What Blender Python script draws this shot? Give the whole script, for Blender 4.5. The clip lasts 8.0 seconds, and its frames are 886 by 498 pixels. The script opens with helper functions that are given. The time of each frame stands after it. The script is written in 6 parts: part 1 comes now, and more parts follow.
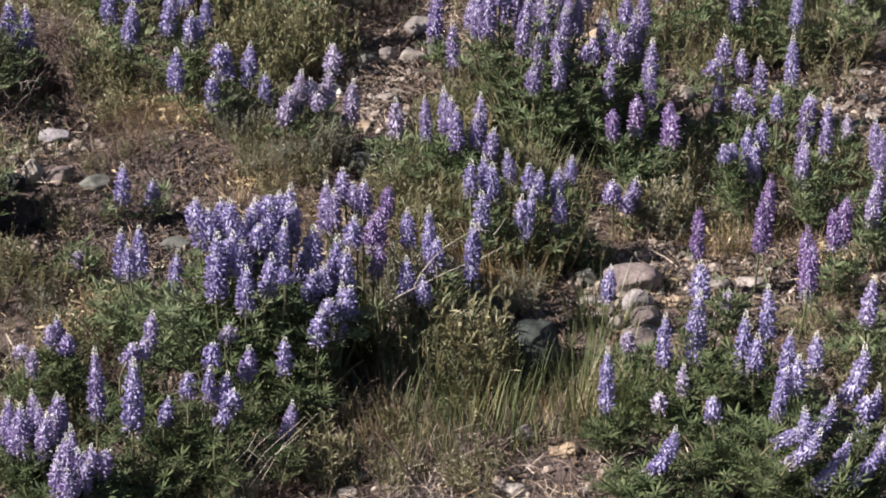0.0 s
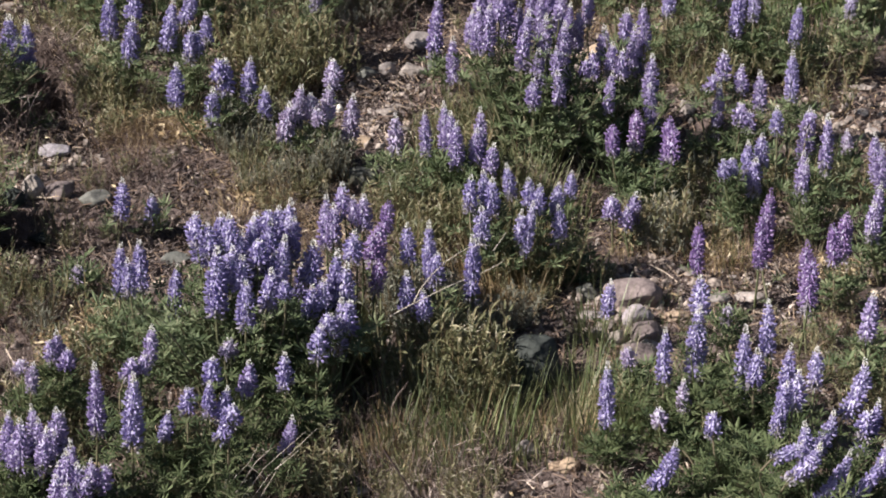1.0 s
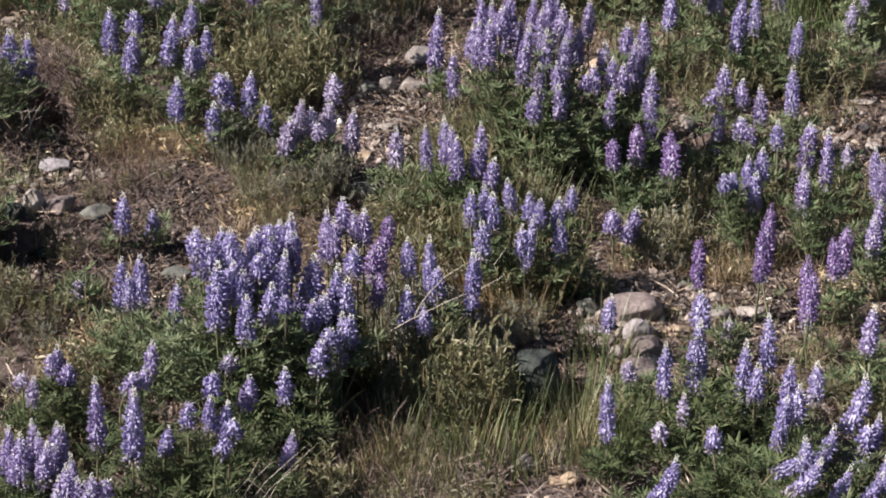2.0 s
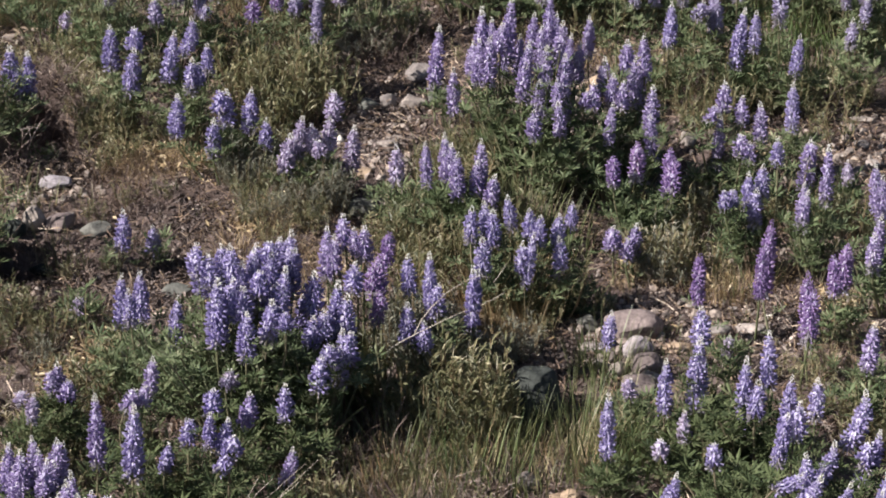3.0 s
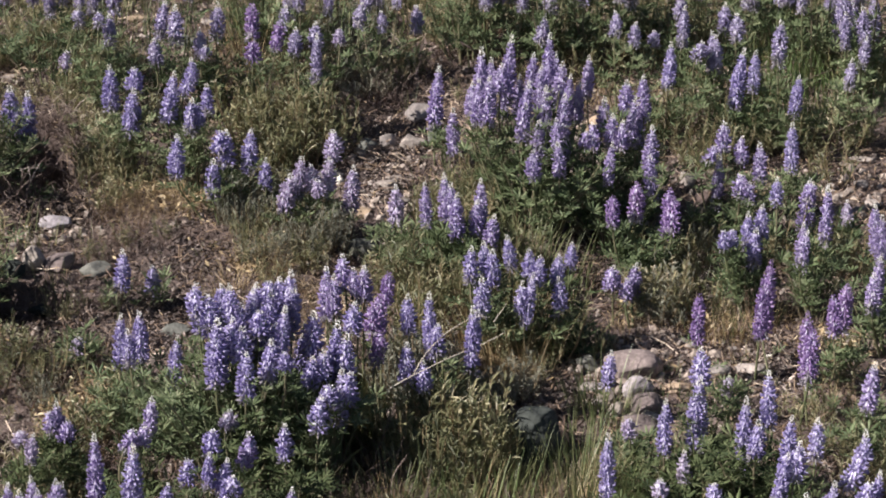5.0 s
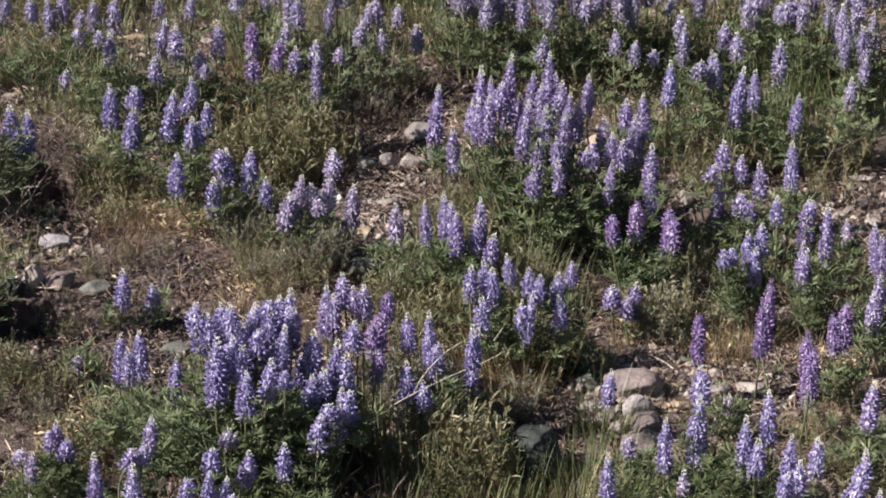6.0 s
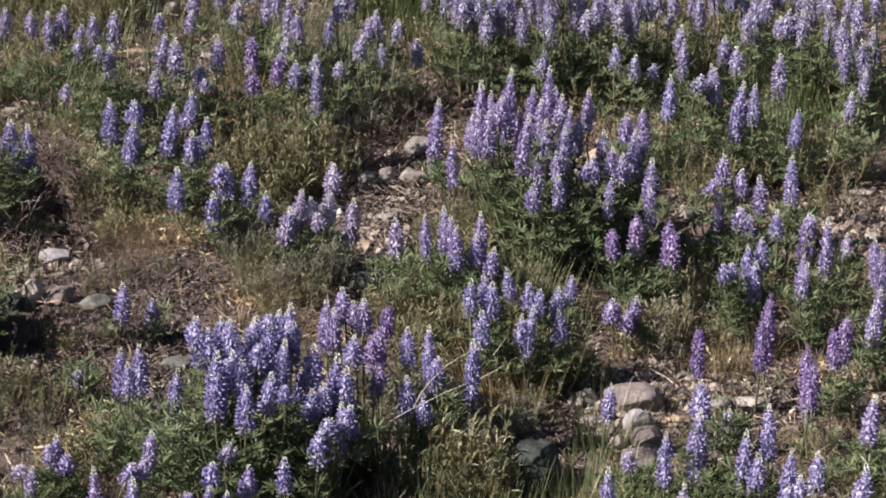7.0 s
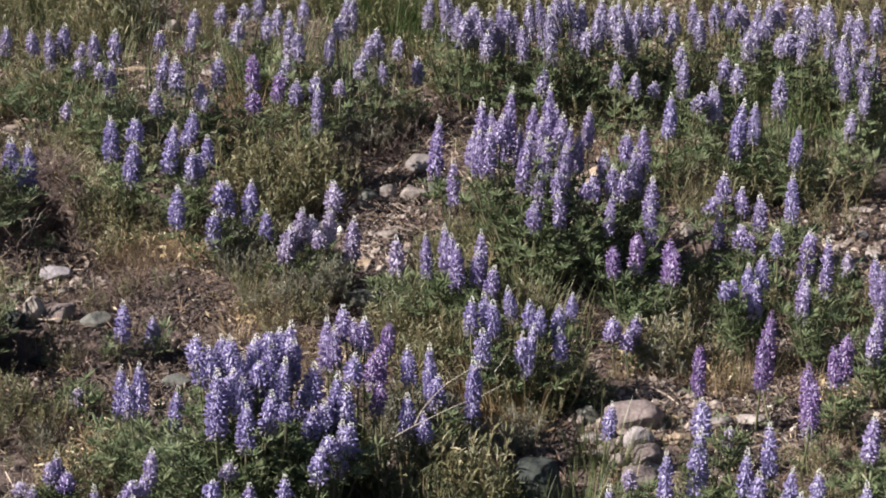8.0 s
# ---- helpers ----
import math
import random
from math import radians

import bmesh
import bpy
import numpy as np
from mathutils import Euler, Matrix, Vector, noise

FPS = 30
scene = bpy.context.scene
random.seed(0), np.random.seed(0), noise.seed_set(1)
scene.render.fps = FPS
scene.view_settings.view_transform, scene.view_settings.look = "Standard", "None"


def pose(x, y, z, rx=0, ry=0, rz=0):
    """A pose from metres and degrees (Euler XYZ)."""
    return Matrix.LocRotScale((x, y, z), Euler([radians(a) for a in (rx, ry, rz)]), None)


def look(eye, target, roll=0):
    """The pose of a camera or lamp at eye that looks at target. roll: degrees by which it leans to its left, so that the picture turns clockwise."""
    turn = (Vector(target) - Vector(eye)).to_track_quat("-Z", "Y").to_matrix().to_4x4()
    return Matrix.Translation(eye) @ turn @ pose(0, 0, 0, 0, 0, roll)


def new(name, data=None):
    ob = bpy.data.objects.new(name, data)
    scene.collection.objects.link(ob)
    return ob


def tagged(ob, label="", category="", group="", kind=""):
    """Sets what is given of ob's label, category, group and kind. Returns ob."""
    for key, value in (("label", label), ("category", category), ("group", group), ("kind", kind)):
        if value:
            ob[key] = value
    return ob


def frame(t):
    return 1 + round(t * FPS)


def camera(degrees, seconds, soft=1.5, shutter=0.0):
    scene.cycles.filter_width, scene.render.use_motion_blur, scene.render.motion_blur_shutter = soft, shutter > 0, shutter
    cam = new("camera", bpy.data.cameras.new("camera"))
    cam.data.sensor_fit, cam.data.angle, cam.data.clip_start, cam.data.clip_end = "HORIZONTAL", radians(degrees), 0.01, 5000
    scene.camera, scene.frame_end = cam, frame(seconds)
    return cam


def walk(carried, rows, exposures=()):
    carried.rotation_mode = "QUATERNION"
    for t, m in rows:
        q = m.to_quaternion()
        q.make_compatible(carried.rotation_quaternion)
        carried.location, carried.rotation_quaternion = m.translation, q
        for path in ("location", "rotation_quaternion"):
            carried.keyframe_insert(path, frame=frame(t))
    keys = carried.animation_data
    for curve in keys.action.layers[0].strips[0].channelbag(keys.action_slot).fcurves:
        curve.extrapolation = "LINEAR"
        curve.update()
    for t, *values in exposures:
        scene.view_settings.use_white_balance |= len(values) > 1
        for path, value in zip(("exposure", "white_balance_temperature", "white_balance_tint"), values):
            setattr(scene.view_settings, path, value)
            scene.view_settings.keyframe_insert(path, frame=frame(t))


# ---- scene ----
# A dry, stony slope with flowering lupines, seen through a long lens on a tripod that tilts up.
cam = camera(19.35, 8.0, soft=1.95)
EYE = 2.154
ROWS = [  # seconds, degrees of tilt, degrees of turn
    (0.0, -22.000, -0.005), (0.5, -21.822, -0.003), (1.0, -21.667, -0.008), (1.5, -21.503, -0.002),
    (2.8, -21.063, 0.012), (3.0, -20.974, 0.010), (3.5, -20.758, 0.007), (4.0, -20.511, 0.010), (4.5, -20.301, 0.002),
    (6.0, -19.677, -0.004), (6.5, -19.506, -0.010), (7.0, -19.363, -0.004), (7.5, -19.180, -0.001), (8.0, -18.975, 0.010),
]
walk(cam, [(t, pose(0, 0, EYE, 90 + tilt, 0, turn)) for t, tilt, turn in ROWS], exposures=[(0.0, 1.16, 6500, 11), (8.0, 1.16, 6500, 11)])

# ---- light: clear morning sky, sun from the side and a little in front of the flowers ----
SUN_DIR = Vector((-0.79, -0.20, 0.66)).normalized()
sun = new("sun", bpy.data.lights.new("sun", "SUN"))
sun.data.energy, sun.data.angle, sun.data.color = 5.0, radians(0.53), (1.0, 0.95, 0.88)
sun.matrix_world = look(SUN_DIR * 30, (0, 0, 0))
world = bpy.data.worlds.new("sky")
scene.world = world
world.use_nodes = True
sky = world.node_tree.nodes.new("ShaderNodeTexSky")
sky.sky_type, sky.sun_disc = "NISHITA", False
sky.sun_elevation = math.asin(SUN_DIR.z)
sky.sun_rotation = math.atan2(SUN_DIR.x, SUN_DIR.y)
background = world.node_tree.nodes["Background"]
background.inputs["Strength"].default_value = 0.036
world.node_tree.links.new(sky.outputs["Color"], background.inputs["Color"])


# ---- materials ----
def material(name, rough=0.7):
    m = bpy.data.materials.new(name)
    m.use_nodes = True
    shader = m.node_tree.nodes["Principled BSDF"]
    shader.inputs["Roughness"].default_value = rough
    return m, m.node_tree.nodes, m.node_tree.links, shader


def ramp(nodes, stops):
    r = nodes.new("ShaderNodeValToRGB")
    while len(r.color_ramp.elements) < len(stops):
        r.color_ramp.elements.new(0.5)
    for e, (p, c) in zip(r.color_ramp.elements, stops):
        e.position, e.color = p, (*c, 1)
    return r


def noise_node(nodes, links, scale, detail=4.0, rough=0.6):
    co = nodes.new("ShaderNodeTexCoord")
    n = nodes.new("ShaderNodeTexNoise")
    n.inputs["Scale"].default_value, n.inputs["Detail"].default_value, n.inputs["Roughness"].default_value = scale, detail, rough
    links.new(co.outputs["Object"], n.inputs["Vector"])
    return n


def mix_colour(nodes, links, kind, fac, a, b):
    m = nodes.new("ShaderNodeMix")
    m.data_type, m.blend_type = "RGBA", kind
    for socket, value in ((m.inputs["Factor"], fac), (m.inputs["A"], a), (m.inputs["B"], b)):
        if isinstance(value, (int, float)):
            socket.default_value = value
        elif isinstance(value, tuple):
            socket.default_value = (*value, 1)
        else:
            links.new(value, socket)
    return m.outputs["Result"]


def plant_material(name, stops, by_island, thin=0.25, rough=0.55, spec=0.35, scale=60, patchy=0):
    """Leaf, petal or straw: a colour that differs from piece to piece, fine mottling, and light that comes through."""
    m, nodes, links, shader = material(name, rough)
    shader.inputs["Specular IOR Level"].default_value = spec
    own = nodes.new("ShaderNodeObjectInfo")
    pick = own.outputs["Random"]
    if by_island:
        geo = nodes.new("ShaderNodeNewGeometry")
        add = nodes.new("ShaderNodeMath")
        add.operation = "MULTIPLY_ADD"
        links.new(own.outputs["Random"], add.inputs[0])
        add.inputs[1].default_value = 0.35
        half = nodes.new("ShaderNodeMath")
        half.operation = "MULTIPLY"
        links.new(geo.outputs["Random Per Island"], half.inputs[0])
        half.inputs[1].default_value = 0.65
        links.new(half.outputs[0], add.inputs[2])
        pick = add.outputs[0]
    if patchy:
        place = noise_node(nodes, links, patchy, 2)
        shift = nodes.new("ShaderNodeMath")
        shift.operation = "MULTIPLY_ADD"
        links.new(place.outputs["Fac"], shift.inputs[0])
        shift.inputs[1].default_value = 1.3
        shift.inputs[2].default_value = -0.65
        both_ways = nodes.new("ShaderNodeMath")
        links.new(pick, both_ways.inputs[0])
        links.new(shift.outputs[0], both_ways.inputs[1])
        pick = both_ways.outputs[0]
    r = ramp(nodes, stops)
    links.new(pick, r.inputs["Fac"])
    n = noise_node(nodes, links, scale)
    shade = ramp(nodes, [(0.3, (0.72, 0.72, 0.72)), (0.7, (1.2, 1.2, 1.2))])
    links.new(n.outputs["Fac"], shade.inputs["Fac"])
    colour = mix_colour(nodes, links, "MULTIPLY", 1.0, r.outputs["Color"], shade.outputs["Color"])
    links.new(colour, shader.inputs["Base Color"])
    if thin:
        through_light = nodes.new("ShaderNodeBsdfTranslucent")
        links.new(colour, through_light.inputs["Color"])
        both = nodes.new("ShaderNodeMixShader")
        both.inputs[0].default_value = thin
        links.new(shader.outputs[0], both.inputs[1])
        links.new(through_light.outputs[0], both.inputs[2])
        links.new(both.outputs[0], nodes["Material Output"].inputs["Surface"])
    return m


LEAF = plant_material("lupine leaf", [(0.0, (0.037, 0.058, 0.026)), (0.45, (0.089, 0.119, 0.055)), (0.8, (0.153, 0.181, 0.094)), (1.0, (0.32, 0.31, 0.205))], True, 0.15, 0.6, 0.25)
FRESH = plant_material("fresh lupine leaf", [(0.0, (0.026, 0.041, 0.019)), (0.45, (0.061, 0.081, 0.036)), (0.8, (0.104, 0.127, 0.059)), (1.0, (0.24, 0.24, 0.14))], True, 0.15, 0.65, 0.15)
STEM = plant_material("lupine stem", [(0.0, (0.10, 0.12, 0.055)), (1.0, (0.16, 0.13, 0.09))], False, 0.0, 0.6)
WEED = plant_material("weed leaf", [(0.0, (0.060, 0.066, 0.038)), (0.35, (0.142, 0.150, 0.076)), (0.7, (0.275, 0.258, 0.140)), (0.88, (0.46, 0.40, 0.253)), (1.0, (0.70, 0.63, 0.506))], True, 0.3, 0.5, 0.4, 60, 5)
WEED_STEM = plant_material("weed stem", [(0.0, (0.12, 0.09, 0.05)), (1.0, (0.25, 0.18, 0.11))], True, 0.0)
GRASS = plant_material("green grass", [(0.0, (0.052, 0.062, 0.025)), (0.45, (0.104, 0.124, 0.054)), (0.75, (0.176, 0.180, 0.086)), (1.0, (0.44, 0.37, 0.235))], True, 0.25, 0.45, 0.45, 20, 6)
VIVID = plant_material("vivid grass", [(0.0, (0.042, 0.070, 0.024)), (0.5, (0.085, 0.130, 0.045)), (0.85, (0.145, 0.190, 0.072)), (1.0, (0.28, 0.29, 0.14))], True, 0.25, 0.5, 0.35, 20)
STRAW = plant_material("dry straw", [(0.0, (0.076, 0.046, 0.035)), (0.5, (0.157, 0.104, 0.077)), (0.82, (0.281, 0.199, 0.139)), (1.0, (0.605, 0.491, 0.393))], True, 0.1, 0.6, 0.3, 25, 5)
TWIG = plant_material("dead twig", [(0.0, (0.054, 0.038, 0.035)), (0.5, (0.108, 0.077, 0.069)), (0.85, (0.189, 0.144, 0.129)), (1.0, (0.454, 0.376, 0.335))], True, 0.0, 0.75, 0.2, 25, 5)
BLEACHED = plant_material("bleached straw", [(0.0, (0.36, 0.31, 0.26)), (1.0, (0.58, 0.51, 0.45))], False, 0.0, 0.6, 0.3, 40)
GOLD = plant_material("golden straw", [(0.0, (0.15, 0.095, 0.050)), (0.5, (0.28, 0.195, 0.105)), (0.85, (0.46, 0.36, 0.21)), (1.0, (0.66, 0.56, 0.38))], True, 0.2, 0.55, 0.35, 25)
SAGE = plant_material("silvery leaf", [(0.0, (0.12, 0.125, 0.095)), (0.5, (0.22, 0.22, 0.175)), (0.85, (0.36, 0.345, 0.28)), (1.0, (0.56, 0.53, 0.45))], True, 0.2, 0.65, 0.2)
FLAKE = plant_material("curled straw flake", [(0.0, (0.12, 0.078, 0.044)), (0.45, (0.27, 0.19, 0.105)), (0.8, (0.48, 0.37, 0.225)), (1.0, (0.70, 0.60, 0.44))], True, 0.15, 0.6, 0.3, 60)
DUFF = plant_material("crumbled dead leaf", [(0.0, (0.049, 0.036, 0.029)), (0.4, (0.121, 0.095, 0.089)), (0.75, (0.232, 0.188, 0.176)), (0.93, (0.400, 0.334, 0.299)), (1.0, (0.648, 0.564, 0.504))], True, 0.0, 0.8, 0.15, 60, 4)
PETAL = {
    "blue": plant_material("blue-violet petal", [(0.0, (0.223, 0.185, 0.414)), (0.5, (0.328, 0.278, 0.517)), (1.0, (0.465, 0.412, 0.630))], True, 0.35, 0.6, 0.2, 150),
    "violet": plant_material("violet petal", [(0.0, (0.237, 0.180, 0.394)), (0.5, (0.347, 0.273, 0.492)), (1.0, (0.475, 0.398, 0.601))], True, 0.35, 0.6, 0.2, 150),
    "purple": plant_material("purple petal", [(0.0, (0.214, 0.131, 0.325)), (0.5, (0.309, 0.208, 0.424)), (1.0, (0.437, 0.305, 0.522))], True, 0.35, 0.6, 0.2, 150),
    "dusty": plant_material("dusty violet petal", [(0.0, (0.252, 0.208, 0.379)), (0.5, (0.351, 0.301, 0.473)), (1.0, (0.475, 0.421, 0.581))], True, 0.35, 0.6, 0.2, 150),
    "pale": plant_material("faded lilac petal", [(0.0, (0.323, 0.259, 0.427)), (0.5, (0.418, 0.347, 0.500)), (1.0, (0.532, 0.453, 0.572))], True, 0.35, 0.6, 0.2, 150),
}
BANNER = plant_material("pale banner petal", [(0.0, (0.50, 0.46, 0.66)), (0.5, (0.61, 0.58, 0.72)), (1.0, (0.75, 0.73, 0.78))], True, 0.25, 0.55, 0.2, 150)
BUD = plant_material("cream bud", [(0.0, (0.70, 0.68, 0.63)), (0.6, (0.82, 0.80, 0.77)), (1.0, (0.82, 0.79, 0.83))], True, 0.2, 0.6, 0.2, 150)
WITHERED = plant_material("withered petal", [(0.0, (0.19, 0.165, 0.20)), (0.5, (0.29, 0.26, 0.31)), (1.0, (0.43, 0.40, 0.43))], True, 0.2, 0.7, 0.15, 150)


def ground_material():
    m, nodes, links, shader = material("dry stony soil", 0.95)
    shader.inputs["Specular IOR Level"].default_value = 0.15
    big, mid, fine = noise_node(nodes, links, 2.2), noise_node(nodes, links, 26, 6, 0.7), noise_node(nodes, links, 160, 4, 0.7)
    base = ramp(nodes, [(0.30, (0.072, 0.054, 0.050)), (0.5, (0.124, 0.097, 0.092)), (0.72, (0.206, 0.168, 0.162))])
    links.new(mid.outputs["Fac"], base.inputs["Fac"])
    tint = ramp(nodes, [(0.35, (0.78, 0.74, 0.70)), (0.65, (1.12, 1.08, 1.06))])
    links.new(big.outputs["Fac"], tint.inputs["Fac"])
    grain = ramp(nodes, [(0.32, (0.55, 0.53, 0.52)), (0.55, (1.0, 1.0, 1.0)), (0.75, (1.4, 1.36, 1.3))])
    links.new(fine.outputs["Fac"], grain.inputs["Fac"])
    colour = mix_colour(nodes, links, "MULTIPLY", 1.0, base.outputs["Color"], tint.outputs["Color"])
    colour = mix_colour(nodes, links, "MULTIPLY", 1.0, colour, grain.outputs["Color"])
    links.new(colour, shader.inputs["Base Color"])
    bump = nodes.new("ShaderNodeBump")
    bump.inputs["Strength"].default_value, bump.inputs["Distance"].default_value = 0.8, 0.008
    total = nodes.new("ShaderNodeMath")
    links.new(mid.outputs["Fac"], total.inputs[0])
    links.new(fine.outputs["Fac"], total.inputs[1])
    links.new(total.outputs[0], bump.inputs["Height"])
    links.new(bump.outputs["Normal"], shader.inputs["Normal"])
    return m


def stone_material(name, dark, light, by_island=False):
    m, nodes, links, shader = material(name, 0.85)
    shader.inputs["Specular IOR Level"].default_value = 0.25
    a, b = noise_node(nodes, links, 22, 6, 0.65), noise_node(nodes, links, 140, 3, 0.6)
    r = ramp(nodes, [(0.3, dark), (0.7, light)])
    links.new(a.outputs["Fac"], r.inputs["Fac"])
    grain = ramp(nodes, [(0.3, (0.7, 0.7, 0.7)), (0.7, (1.2, 1.2, 1.2))])
    links.new(b.outputs["Fac"], grain.inputs["Fac"])
    colour = mix_colour(nodes, links, "MULTIPLY", 1.0, r.outputs["Color"], grain.outputs["Color"])
    if by_island:
        pick = nodes.new("ShaderNodeNewGeometry").outputs["Random Per Island"]
    else:
        pick = nodes.new("ShaderNodeObjectInfo").outputs["Random"]
    top = 1.5 if by_island else 1.15
    vary = ramp(nodes, [(0.0, (0.72, 0.70, 0.69)), (0.6, (0.95, 0.93, 0.90)), (0.85, (1.10, 1.05, 1.0)), (1.0, (top, top * 0.95, top * 0.9))])
    links.new(pick, vary.inputs["Fac"])
    colour = mix_colour(nodes, links, "MULTIPLY", 1.0, colour, vary.outputs["Color"])
    links.new(colour, shader.inputs["Base Color"])
    bump = nodes.new("ShaderNodeBump")
    bump.inputs["Strength"].default_value, bump.inputs["Distance"].default_value = 0.6, 0.004
    links.new(b.outputs["Fac"], bump.inputs["Height"])
    links.new(bump.outputs["Normal"], shader.inputs["Normal"])
    return m


SOIL = ground_material()
ROCK = {
    "boulder": stone_material("pinkish grey boulder", (0.120, 0.097, 0.098), (0.285, 0.232, 0.230)),
    "light": stone_material("pale stone", (0.23, 0.198, 0.182), (0.42, 0.372, 0.345)),
    "white": stone_material("white stone", (0.62, 0.58, 0.54), (0.78, 0.75, 0.71)),
    "grey": stone_material("grey stone", (0.17, 0.152, 0.148), (0.34, 0.305, 0.295)),
    "tan": stone_material("tan stone", (0.25, 0.185, 0.135), (0.43, 0.335, 0.25)),
    # blue-grey stone taken nearly black, so the colour holds shade too
    "dark": stone_material("shade-darkened stone", (0.017, 0.021, 0.021), (0.050, 0.058, 0.056)),
    "lavender": stone_material("lavender-grey stone", (0.20, 0.182, 0.205), (0.34, 0.312, 0.345)),
    "slate": stone_material("blue-grey stone", (0.080, 0.084, 0.080), (0.165, 0.168, 0.158)),
}
PEBBLE = stone_material("mixed gravel", (0.17, 0.140, 0.126), (0.38, 0.33, 0.305), True)

# ---- ground: one sheet, rising gently away ----
SLOPE, MID = 0.1405, 5.33


def rise(y):
    """The slope's height: even across the place, levelling far behind and far ahead."""
    if y > 14:
        return SLOPE * (14 - MID) + 6 * (1 - math.exp(-(y - 14) * SLOPE / 6))
    if y < -6:
        return SLOPE * (-6 - MID) - 2 * (1 - math.exp((y + 6) * SLOPE / 2))
    return SLOPE * (y - MID)


HOLLOWS = [  # centre, half width, half depth, how deep
    (-0.99, 6.17, 0.105, 0.15, 0.30), (-0.97, 5.48, 0.13, 0.09, 0.14), (-0.172, 4.94, 0.085, 0.21, 0.36),
    (-0.19, 5.70, 0.06, 0.04, 0.02), (0.15, 4.96, 0.07, 0.04, 0.07), (0.112, 4.90, 0.045, 0.09, 0.14), (-0.52, 4.44, 0.17, 0.11, 0.06), (0.77, 4.42, 0.10, 0.08, 0.06),
    (0.62, 5.94, 0.06, 0.07, 0.05), (0.27, 5.30, 0.08, 0.06, 0.08), (-0.87, 4.86, 0.06, 0.08, 0.07), (-0.14, 6.84, 0.10, 0.17, 0.04),
]
PIT = (-0.172, 4.905, 0.070, 0.150)  # a black hollow under the large lupine


def ground_z(x, y):
    near = max(0.0, min(1.0, (2.9 - abs(y - 6.2)) / 0.5)) * max(0.0, min(1.0, (2.0 - abs(x)) / 0.4))
    lumps = 0.016 * noise.noise((x * 2.3, y * 2.3, 0.3)) + 0.009 * noise.noise((x * 7, y * 7, 4.1)) + 0.007 * noise.noise((x * 22, y * 22, 9.7)) + 0.003 * noise.noise((x * 55, y * 55, 1.7))
    for hx, hy, rx, ry, deep in HOLLOWS:
        d = math.hypot((x - hx) / rx, (y - hy) / ry) + 0.3 * noise.noise((x * 14, y * 14, 3.3)) if abs(x - hx) < 2 * rx and abs(y - hy) < 2 * ry else 2
        if d < 1.2:
            lumps -= deep * min(1.0, (1.2 - d) / 0.6)
    return rise(y) + near * lumps


def build(name, verts, faces, mats, index=None, smooth=False):
    me = bpy.data.meshes.new(name)
    me.from_pydata(verts, [], faces)
    for m in mats:
        me.materials.append(m)
    if index is not None:
        me.polygons.foreach_set("material_index", index)
    if smooth:
        me.polygons.foreach_set("use_smooth", [True] * len(me.polygons))
    me.update()
    return me


def stretch(a, b, step, far):
    out = []
    reach = 0.3
    while reach < far:
        out.append(reach)
        reach *= 1.6
    inner = list(np.arange(a, b + step / 2, step))
    return [a - r for r in reversed(out)] + inner + [b + r for r in out]


gx, gy = stretch(-1.6, 1.6, 0.012, 3000), stretch(3.9, 8.6, 0.014, 3000)
verts = [(x, y, ground_z(x, y)) for y in gy for x in gx]
w = len(gx)
faces = [(j * w + i, j * w + i + 1, (j + 1) * w + i + 1, (j + 1) * w + i) for j in range(len(gy) - 1) for i in range(w - 1)]
tagged(new("ground", build("ground", verts, faces, [SOIL], smooth=True)), "dry brown stony soil of a sunlit slope", "ground", kind="structure")


# ---- shapes ----
def tube(path, r0, r1, sides=5):
    """Vertices and faces of a tapering stalk along a path of points."""
    vs, fs = [], []
    n = len(path)
    for i, p in enumerate(path):
        d = (path[min(i + 1, n - 1)] - path[max(i - 1, 0)]).normalized()
        u = d.orthogonal().normalized()
        v = d.cross(u)
        r = r0 + (r1 - r0) * i / (n - 1)
        for k in range(sides):
            a = 2 * math.pi * k / sides
            vs.append(p + (u * math.cos(a) + v * math.sin(a)) * r)
    for i in range(n - 1):
        for k in range(sides):
            k2 = (k + 1) % sides
            fs.append((i * sides + k, i * sides + k2, (i + 1) * sides + k2, (i + 1) * sides + k))
    return vs, fs


def arc(a, b, bend, n=6):
    """Points from a to b, swung aside by bend in the middle."""
    return [a.lerp(b, i / (n - 1)) + bend * math.sin(math.pi * i / (n - 1)) for i in range(n)]


